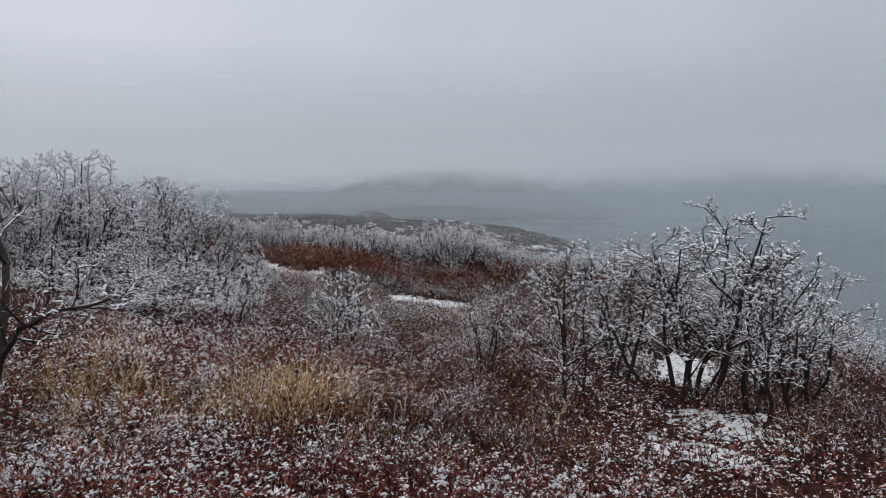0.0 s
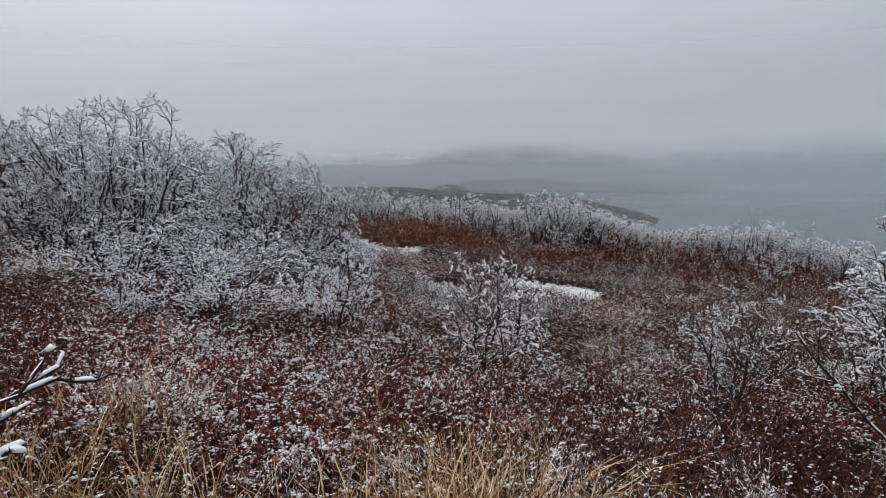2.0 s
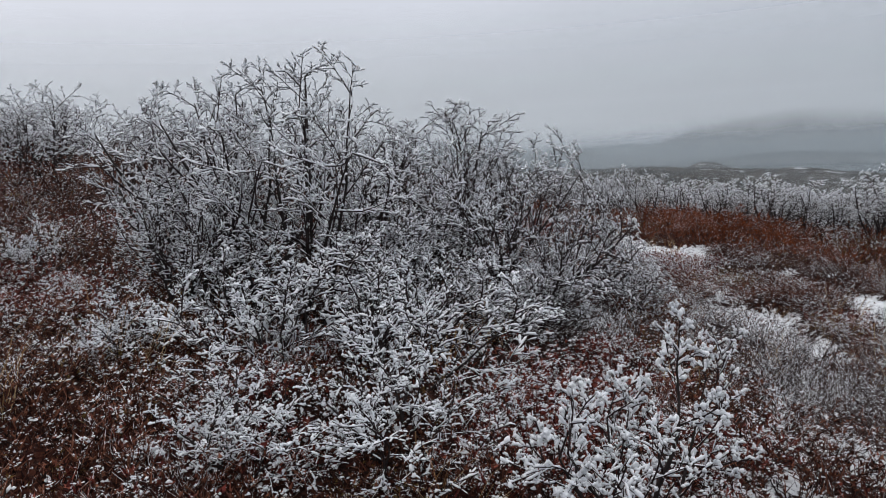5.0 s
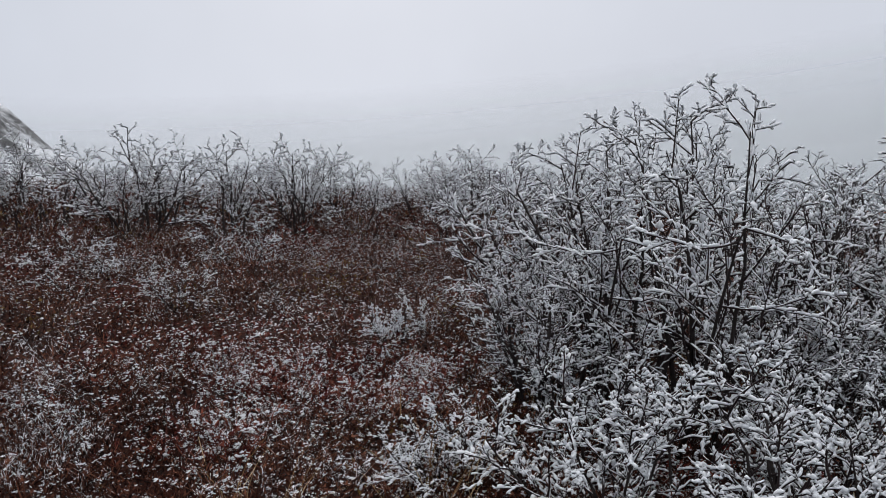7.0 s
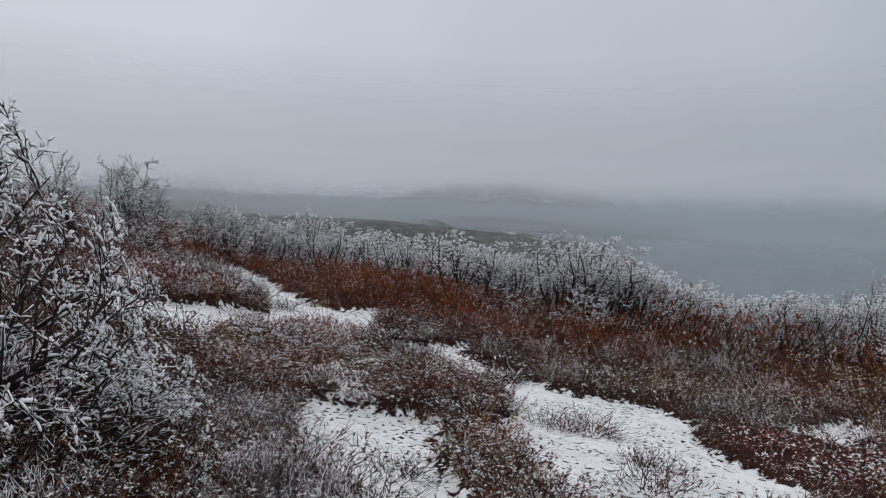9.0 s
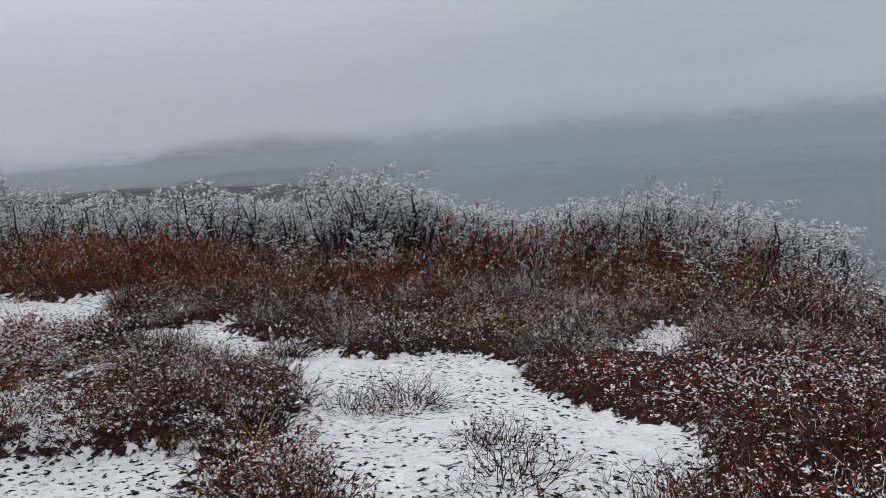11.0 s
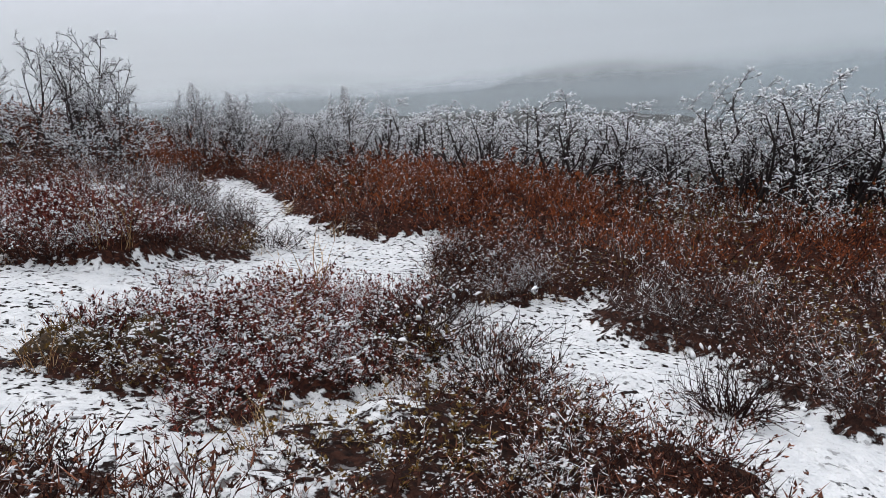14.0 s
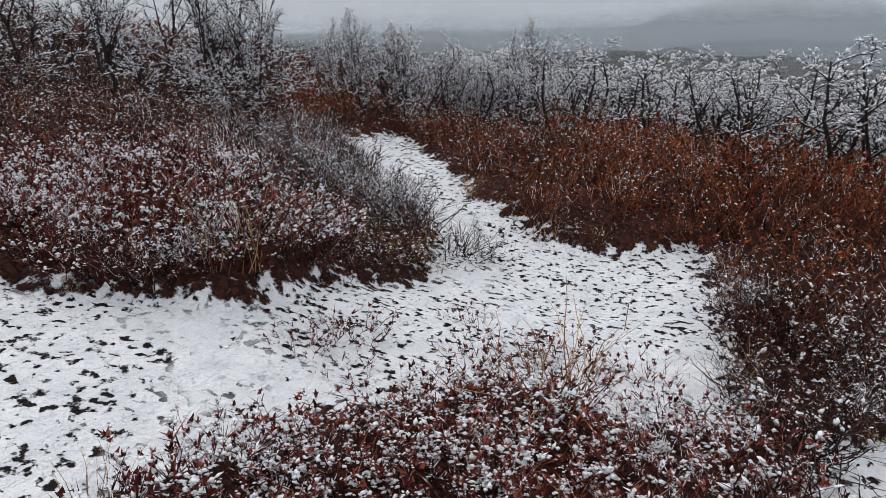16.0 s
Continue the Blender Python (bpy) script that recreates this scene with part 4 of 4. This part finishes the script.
# where more or less snow than usual has stayed on the low plants: how much, middle, spread
DRIFTS = [(-0.7, 0.0, 4.8, 1.6), (-0.3, 0.4, 6.0, 1.0), (-0.1, -5.3, 17.3, 1.2), (0.15, -1.6, 13.4, 1.5), (0.65, -3.3, 15.8, 1.0), (0.25, -1.8, 3.4, 0.9), (0.15, 0.7, 3.6, 1.0), (0.7, 1.7, 4.5, 2.4),
          (0.3, 1.4, 4.9, 1.3), (0.38, -1.7, 7.5, 2.8), (0.4, -1.8, 10.6, 1.8), (0.5, -8.0, 7.8, 22.0), (0.6, -3.1, 12.7, 2.2), (0.55, 2.0, 14.0, 1.5), (0.35, -3.1, 10.1, 0.8), (0.3, 1.8, 9.5, 5.0),
          (-0.6, -0.1, 5.4, 0.8), (-0.4, 0.3, 4.7, 0.6), (0.4, -2.1, 4.3, 0.7), (0.5, 1.3, 5.9, 0.7), (0.25, -6.0, 16.6, 2.0)]


def scatter(name, label, kinds, xy, scale, mats, seed, category="heath"):
    """All clumps of one sort of low plant, as one sheet of stuff."""
    rng = np.random.default_rng(seed)
    V, F, M, o = [], [], [], 0
    drifted = 0.5 + 0.42 * lumps(xy[:, 0], xy[:, 1], 1.9, 2.7) + rng.normal(0, 0.22, len(xy))
    drifted = drifted - 0.08 * smooth(10.0, 8.0, xy[:, 1])
    for more, cx, cy, wide in DRIFTS:
        drifted = drifted + more * np.exp(-((xy[:, 0] - cx) ** 2 + (xy[:, 1] - cy) ** 2) / wide)
    which = np.clip((drifted * len(kinds)).astype(int), 0, len(kinds) - 1)
    z = surface(xy[:, 0], xy[:, 1]) - 0.02
    rise = rise_at(xy[:, 0], xy[:, 1])
    for k, (v, f, m) in enumerate(kinds):
        sel = np.flatnonzero(which == k)
        if not len(sel):
            continue
        t = rng.uniform(0, 2 * math.pi, len(sel))
        s = scale[sel] * rng.uniform(0.8, 1.2, len(sel))
        c, sn = np.cos(t), np.sin(t)
        x = (v[None, :, 0] * c[:, None] - v[None, :, 1] * sn[:, None]) * s[:, None] + xy[sel, 0:1]
        y = (v[None, :, 0] * sn[:, None] + v[None, :, 1] * c[:, None]) * s[:, None] + xy[sel, 1:2]
        zz = v[None, :, 2] * (s * rise[sel])[:, None] + z[sel][:, None]
        V.append(np.stack([x, y, zz], -1).reshape(-1, 3))
        F.append((f[None] + (np.arange(len(sel)) * len(v))[:, None, None] + o).reshape(-1, 3))
        M.append(np.tile(m, len(sel)))
        o += len(sel) * len(v)
    ob = mesh_object(name, np.concatenate(V), np.concatenate(F), mats, np.concatenate(M), True)
    tagged(ob, label, category, kind="stuff")
    return ob


rng = np.random.default_rng(77)
LINE = np.array([(0, 2.2), (-0.9, 4.2), (-1.6, 6.2), (-1.3, 8.5), (-1.1, 11), (-1.6, 13.5), (-3.0, 16.0), (-4.8, 17.2)])


def off_line(x, y):
    best = np.full(len(x), 99.0)
    for (ax, ay), (bx, by) in zip(LINE[:-1], LINE[1:]):
        dx, dy = bx - ax, by - ay
        t = np.clip(((x - ax) * dx + (y - ay) * dy) / (dx * dx + dy * dy), 0, 1)
        best = np.minimum(best, np.hypot(x - ax - t * dx, y - ay - t * dy))
    return best


def field(step, x0, x1, y0, y1):
    a, b = np.meshgrid(np.arange(x0, x1, step), np.arange(y0, y1, step))
    p = np.stack([a.ravel(), b.ravel()], -1)
    return p + rng.uniform(-0.5, 0.5, p.shape) * step


def spot(x, y, cx, cy, rx, ry):
    """1 at the middle of an oval stand of plants, 0 at its rim and past it."""
    return np.clip(1 - np.hypot((x - cx) / rx, (y - cy) / ry), 0, 1)


def sort_of(p):
    """Which low plant grows where: 0 rust, 1 red, 2 brown, 3 olive, 4 grey."""
    x, y = p[:, 0], p[:, 1]
    v = lumps(x, y, 0.9, 1.3) + 0.8 * lumps(x, y, 2.3, 0.2) + rng.normal(0, 0.25, len(x))
    ridge = np.exp(-((y - 19.3 - 0.5 * np.maximum(0, -x - 3)) / 1.5) ** 2)
    s = np.where(v > 0.35, 1, np.where(v < -0.75, 3, 2))
    s = np.where((y > 13) & (s == 1), 2, s)
    s = np.where((ridge > 0.45) & (v > -0.2), 0, s)
    s = np.where(spot(x, y, 2.9, 18.6, 1.9, 0.65) > 0, 3, s)
    bank = (y > 15.2) & (y < 18.7) & (x > -2.2)
    s = np.where(bank & (v < -0.3), 3, np.where(bank & (v > 0.6), 4, s))
    red = (spot(x, y, -3.3, 15.75, 0.95, 1.05) > 0) | (spot(x, y, 1.8, 13.9, 1.1, 0.9) > 0) | (spot(x, y, -5.7, 17.0, 1.1, 0.8) > 0)
    s = np.where(red, 1, s)
    s = np.where((spot(x, y, -3.75, 15.05, 0.45, 0.25) > 0) | (spot(x, y, -2.6, 15.6, 0.3, 0.3) > 0.5), 3, s)
    s = np.where((y < 8.5) & (v > np.where(x < -4, 0.25, -0.1)), 1, s)
    s = np.where((spot(x, y, 0.1, 5.1, 0.8, 1.1) > 0) & (v < 0.6), 2, s)
    grey = (spot(x, y, -5.0, 18.0, 0.6, 1.0) > 0.1) | (spot(x, y, -5.9, 19.0, 0.9, 0.7) > 0) | (spot(x, y, -2.4, 11.6, 0.7, 1.0) > 0) | (spot(x, y, -3.1, 10.2, 0.8, 0.6) > 0.1) | (spot(x, y, -1.2, 10.2, 0.9, 1.2) > 0) | (spot(x, y, 1.1, 15.0, 0.6, 0.8) > 0.1)
    return np.where(grey & (v > -0.35), 4, s)


def rise_at(x, y):
    """How much taller than usual the low plants stand."""
    bank = np.clip((y - 17.9) / 0.8, 0, 1) * np.clip((x + 5.0) / 1.0, 0, 1)
    return 1 - 0.1 * np.sqrt(spot(x, y, -3.35, 15.8, 0.95, 1.0)) - 0.25 * np.sqrt(spot(x, y, -2.0, 14.6, 1.0, 0.8)) + 0.5 * np.sqrt(spot(x, y, -5.8, 17.3, 1.4, 1.2)) + 0.25 * bank


def kinds_for(full, speck=1.0):
    """Four clumps of each sort, from hardly any snow to well covered. speck: the size of the snow specks on the sparser ones."""
    more = (0.35, 0.85, 1.3, 1.8)
    k = speck ** -1.2
    if full:
        rust = [clump(200 + i, 18, 0.30, 0.14, 18 * 3 * 4, 0.021, 0.012, int(11 * more[i]), 0.0052, "rust", 4, False, side=4, upright=0.9) for i in range(4)]
        red = [clump(220 + i, 20, 0.20, 0.13, 20 * 6, 0.023, 0.012, int(28 * more[i]), 0.0088, "red", 6, True, side=4, upright=1.0) for i in range(4)]
        brown = [clump(240 + i, 24, 0.23, 0.14, 24 * 4, 0.019, 0.010, int(15 * more[i]), 0.0064, "brown", 4, True, side=4, upright=0.9) for i in range(4)]
        olive = [clump(260 + i, 16, 0.14, 0.14, 16 * 2 * 6, 0.021, 0.010, int(16 * more[i]), 0.0076, "olive", 6, True, side=2, upright=0.8) for i in range(4)]
        grey = [clump(280 + i, 20, 0.25, 0.15, 0, 0.014, 0.006, int(22 * more[i]), 0.0048, "grey", 1, False, side=7, upright=0.9) for i in range(4)]
    else:
        rust = [clump(200 + i, 9, 0.30, 0.15, 9 * 2 * 5, 0.026, 0.017, int(6 * more[i] * k), 0.0056 * speck, "rust", 5, False, side=3, upright=0.9) for i in range(4)]
        red = [clump(220 + i, 8, 0.18, 0.15, 8 * 2 * 6, 0.028, 0.017, int(12 * more[i] * k), 0.0080 * speck, "red", 6, False, side=1, upright=0.9) for i in range(4)]
        brown = [clump(240 + i, 11, 0.24, 0.15, 11 * 4, 0.024, 0.014, int(11 * more[i] * k), 0.0062 * speck, "brown", 4, False, side=3, upright=0.9) for i in range(4)]
        olive = [clump(260 + i, 8, 0.16, 0.15, 8 * 2 * 4, 0.028, 0.014, int(8 * more[i] * k), 0.0074 * speck, "olive", 4, False, side=1, upright=0.8) for i in range(4)]
        grey = [clump(280 + i, 11, 0.25, 0.16, 0, 0.014, 0.006, int(15 * more[i] * k), 0.0054 * speck, "grey", 1, False, side=5, upright=0.9) for i in range(4)]
    return rust, red, brown, olive, grey


MATS = (("rust_heath", "rust-brown dwarf birch heath with specks of snow", RUST), ("red_heath", "dark red bearberry heath dusted with snow", RED),
        ("brown_heath", "brown wiry heather dusted with snow", BROWN), ("olive_heath", "olive and brown mossy heath under snow specks", OLIVE), ("grey_heath", "grey wiry dwarf willow heath lined with snow", GREY_TWIG))
for full, step, size, lo, hi, box in ((True, 0.15, 1.0, 0.0, 1.7, (-7, 5, 1, 20)), (False, 0.20, 1.12, 1.7, 5.5, (-13, 8, -1, 24)), (False, 0.42, 1.95, 5.5, 15.0, (-20, 12, -1, 30))):
    p = field(step, *box)
    d = np.minimum(np.minimum(off_line(p[:, 0], p[:, 1]), np.hypot(p[:, 0] + 5.0, p[:, 1] - 7.2)), 1.7 + np.hypot(p[:, 0] + 8.0, p[:, 1] - 7.6))
    snow = snow_depth(p[:, 0], p[:, 1])
    keep = (d >= lo) & (d < hi) & (rng.uniform(size=len(p)) > np.maximum((snow - 0.15) * 5.0, 0.6 * thin_snow(p[:, 0], p[:, 1]))) & (np.hypot(p[:, 0], p[:, 1]) > 1.2)
    p = p[keep]
    edge = np.clip(1.1 - snow_depth(p[:, 0], p[:, 1]) * 1.5, 0.6, 1.0)
    s = sort_of(p)
    for k, (group_kinds, (nm, lab, mat)) in enumerate(zip(kinds_for(full, 0.85 if size < 1.5 else 0.6), MATS)):
        sel = s == k
        if sel.sum():
            scatter(nm, lab, group_kinds, p[sel], size * edge[sel], [STEM, mat, SNOW], 300 + k)

# low growth crowding the edges of the snow
p = field(0.125, -6.5, 2.5, 11.5, 20.0)
sd_p = snow_depth(p[:, 0], p[:, 1])
p = p[(sd_p > 0.06) & (sd_p < 0.34)]
s = sort_of(p)
for k, (group_kinds, (nm, lab, mat)) in enumerate(zip(kinds_for(False), MATS)):
    sel = s == k
    if sel.sum():
        scatter(nm, lab, group_kinds, p[sel], rng.uniform(0.35, 0.6, int(sel.sum())), [STEM, mat, SNOW], 340 + k)

# straw grass
grass = [clump(400 + i, 24, 0.48, 0.12, 0, 0, 0, 10, 0.006, "grass", 1, True) for i in range(4)]
gp = np.concatenate([rng.normal((-1.9, 3.9), (0.4, 0.4), (9, 2)), rng.normal((-0.95, 4.55), (0.26, 0.4), (38, 2)), rng.normal((-2.3, 4.4), (0.5, 0.5), (16, 2)), rng.uniform((-5, 2), (4, 19), (50, 2))])
gp = gp[snow_depth(gp[:, 0], gp[:, 1]) < 0.4]
fringe = rng.uniform((-6, 11.5), (1.5, 19.5), (1500, 2))
around = snow_depth(fringe[:, 0], fringe[:, 1])
fringe = fringe[(around > 0.32) & (around < 0.55)][:90]
scatter("straw_grass", "short pale grass along the edge of the snow", grass, fringe, rng.uniform(0.22, 0.45, len(fringe)), [STEM, STRAW, SNOW], 420, "grass")
scatter("straw_grass", "tufts of dry straw-yellow grass among the heath", grass, gp, rng.uniform(0.75, 1.1, len(gp)), [STEM, STRAW, SNOW], 410, "grass")

# ---- single small things ----
def make_dwarf(seed):
    """A low spray of wiry twigs over a dark mat of leaves."""
    rng = np.random.default_rng(seed)
    root = tagged(new("dwarf_shrub"), "low dark wiry dwarf shrub rising from thin snow", "shrub", "dwarf shrubs in the snow")
    k = 90
    az = rng.uniform(0, 2 * math.pi, k)
    out = rng.uniform(0.1, 1.7, k)
    d = np.stack([np.cos(az) * out, np.sin(az) * out, np.ones(k)], -1)
    d /= np.linalg.norm(d, axis=1, keepdims=True)
    base = np.stack([np.cos(az), np.sin(az), np.zeros(k)], -1) * rng.uniform(0, 0.45, (k, 1))
    s0, k0 = grow(rng, base, d, rng.uniform(0.6, 1.2, k), np.full(k, 0.0115), 4, 0.04, 0.30, 0.78)
    st, dd, rr, ff = sprout(rng, k0, 1, 0.4, 0.5, 0.2)
    s1, k1 = grow(rng, st, dd, rng.uniform(0.12, 0.34, len(st)), rr * 0.7, 2, 0.1, 0.2, 0.75)
    v, f = tubes(*[np.concatenate([a, b]) for a, b in zip(s0, s1)], 3)
    part("twig_spray", v, f, STEM, root, "wiry dark twigs", kind="stuff")
    m = 420
    c = rng.normal(0, 0.33, (m, 3))
    c[:, 2] = np.abs(rng.normal(0, 0.14, m))
    v, f = leaves(c, unit(rng, m) + np.array([0, 0, 0.3]), rng.uniform(0.05, 0.10, m), rng.uniform(0.02, 0.045, m), rng)
    part("leaf_mat", v, f, STEM, root, "dark brown leaves at the foot", kind="stuff")
    q, dq, rq, who, fq = k1
    i = rng.integers(0, len(q), 70)
    w = 0.018 * np.exp(rng.normal(0, 0.4, 70))
    v, f = blobs(q[i], dq[i], w * 2.0, w, w, rng, "spindle")
    part("snow_cover", v, f, SNOW, root, "specks of snow", True, "stuff")
    return root


twigs_ = [make_dwarf(181 + i) for i in range(3)]
for i, (x, y, h) in enumerate(((-0.74, 14.05, 0.26), (-0.42, 14.12, 0.30), (-2.55, 15.75, 0.36), (-2.25, 15.9, 0.34), (-0.25, 12.55, 0.28), (0.35, 12.3, 0.26), (-1.75, 12.0, 0.24),
                               (-1.35, 13.4, 0.3), (-4.35, 18.0, 0.3), (-0.1, 13.1, 0.25), (-2.7, 17.0, 0.24), (-2.6, 16.6, 0.26), (-2.7, 17.6, 0.26))):
    put(twigs_[i % 3], x, y, h * 0.72, 71 * i, 1.7)
for i, kind in enumerate(twigs_):
    kind.matrix_basis = pose(-2.0 + 0.9 * i, 15.2 + 0.3 * i, float(surface(-2.0 + 0.9 * i, 15.2 + 0.3 * i)), 0, 0, 50) @ Matrix.Scale(0.28, 4)


# lone red plants standing in the snow
lone = np.array([(-4.16, 15.75), (-3.95, 15.55), (-4.28, 16.5), (-4.2, 16.62), (-3.85, 17.0), (-3.6, 16.85), (-3.4, 17.0), (-3.3, 16.8), (-3.72, 16.7), (-3.1, 16.95), (-4.05, 16.3), (-4.3, 16.35), (-0.55, 13.9), (-0.2, 13.2), (0.1, 12.8), (-3.1, 14.75), (-3.0, 14.8), (-3.12, 14.9), (-2.98, 14.95), (-3.05, 14.65)])
scatter("red_heath", "single red bearberry plants in the snow", kinds_for(True)[1][:3], lone, np.full(len(lone), 0.75), [STEM, RED, SNOW], 610)


def make_hummock(seed):
    """A low cushion of moss and peat with a worn foot and snow on its crown."""
    rng = np.random.default_rng(seed)
    root = tagged(new("moss_hummock"), "small olive-brown moss hummock capped with thin snow", "moss", "hummocks in the snow")
    a, r = np.meshgrid(np.linspace(0, 2 * math.pi, 25)[:-1], np.linspace(0, 1, 11))
    ph = rng.uniform(0, 6, 4)
    wob = 1 + 0.16 * np.sin(2 * a + ph[0]) + 0.10 * np.sin(5 * a + ph[1])
    x, y = np.cos(a) * r * wob, np.sin(a) * r * wob
    z = 0.62 * np.sqrt(np.clip(1 - r ** 2.4, 0, 1)) + 0.06 * np.sin(7 * x + ph[2]) * np.cos(6 * y + ph[3]) * (1 - r) - 0.12
    ix = np.arange(a.size).reshape(a.shape)
    f = np.stack([ix[:-1], np.roll(ix, -1, 1)[:-1], np.roll(ix, -1, 1)[1:], ix[1:]], -1).reshape(-1, 4)
    part("cushion", np.stack([x, y, z], -1).reshape(-1, 3), f, MOSS, root, smooth_shade=True)
    m = 500
    i = rng.integers(0, a.size, m)
    c = np.stack([x.ravel()[i], y.ravel()[i], z.ravel()[i]], -1) + rng.normal(0, 0.05, (m, 3))
    v, f = leaves(c, unit(rng, m) + np.array([0, 0, 0.7]), rng.uniform(0.10, 0.22, m), rng.uniform(0.02, 0.05, m), rng)
    part("moss_leaf", v, f, OLIVE, root, "short brown and olive shoots", kind="stuff")
    return root


m_, n_ = material("peat_moss")
f_ = n_.noise(60.0, 4.0, 0.65, place(n_))
finish(n_, n_.mix(lying_snow(n_, 0.9), n_.ramp(f_, [(0.3, (0.012, 0.008, 0.005)), (0.6, (0.060, 0.034, 0.014)), (0.8, (0.12, 0.075, 0.03))]), (0.78, 0.79, 0.82)), 0.9, f_, 0.8, 0.02)
MOSS = m_
hummock = make_hummock(701)
for i, (x, y, r) in enumerate(((-3.98, 15.12, 0.17), (-4.3, 16.62, 0.10), (-3.55, 16.85, 0.12), (-2.85, 17.9, 0.12))):
    put(hummock, x, y, r, 80 * i)
hummock.matrix_basis = pose(-3.7, 15.35, float(surface(-3.7, 15.35)), 0, 0, 20) @ Matrix.Scale(0.14, 4)

# sprigs and dead leaves lying on the thin snow
sprig = [clump(500 + i, 5, 0.035, 0.035, 10, 0.014, 0.006, 0, 0, "sprig", 2) for i in range(5)]
p = field(0.085, -7, 4.5, 11, 21.5)
sd_p = snow_depth(p[:, 0], p[:, 1])
thin = 0.42 + 0.34 * (lumps(p[:, 0], p[:, 1], 2.4, 0.8) > 0.25)
p = p[(sd_p > 0.45) & (rng.uniform(size=len(p)) < thin)]
scatter("snow_sprig", "dark sprigs and dead leaves poking through the snow", sprig, p, rng.uniform(0.7, 1.9, len(p)), [STEM, STEM, SNOW], 510, "sprig")

# rocky hill far up the slope
m, n = material("snowy_rock")
p_ = place(n)
rock = n.ramp(n.noise(0.5, 6.0, 0.7, p_), [(0.35, (0.06, 0.062, 0.066)), (0.65, (0.19, 0.19, 0.19))])
nz = n.add("ShaderNodeSeparateXYZ", {0: n.add("ShaderNodeNewGeometry").outputs["Normal"]}).outputs[2]
lying = n.math("MULTIPLY", n.math("SUBTRACT", n.math("MULTIPLY_ADD", n.noise(0.8, 5.0, 0.65, p_), 0.7, nz), 0.98), 5.0, clamp=True)
finish(n, n.mix(lying, rock, (0.74, 0.76, 0.79)), 0.9, n.noise(1.2, 6.0, 0.7, p_), 0.8, 0.8)
gx2, gy2 = np.meshgrid(np.linspace(-150, -45, 90), np.linspace(-90, 40, 100))
hill = -4 + 41 * np.exp(-(((gx2 + 95) / 34) ** 2 + ((gy2 + 22) / 36) ** 2)) + 1.6 * lumps(gx2, gy2, 0.28, 0.2) + 0.9 * np.abs(lumps(gx2, gy2, 0.7, 1.1)) + 0.4 * lumps(gx2, gy2, 1.9, 2.2)
ix = np.arange(gx2.size).reshape(gx2.shape)
fq = np.stack([ix[:-1, :-1], ix[:-1, 1:], ix[1:, 1:], ix[1:, :-1]], -1).reshape(-1, 4)
tagged(mesh_object("rocky_hill", np.stack([gx2, gy2, hill], -1).reshape(-1, 3), fq, [m]), "grey rocky hill dusted with snow above the slope", "hill", kind="structure")
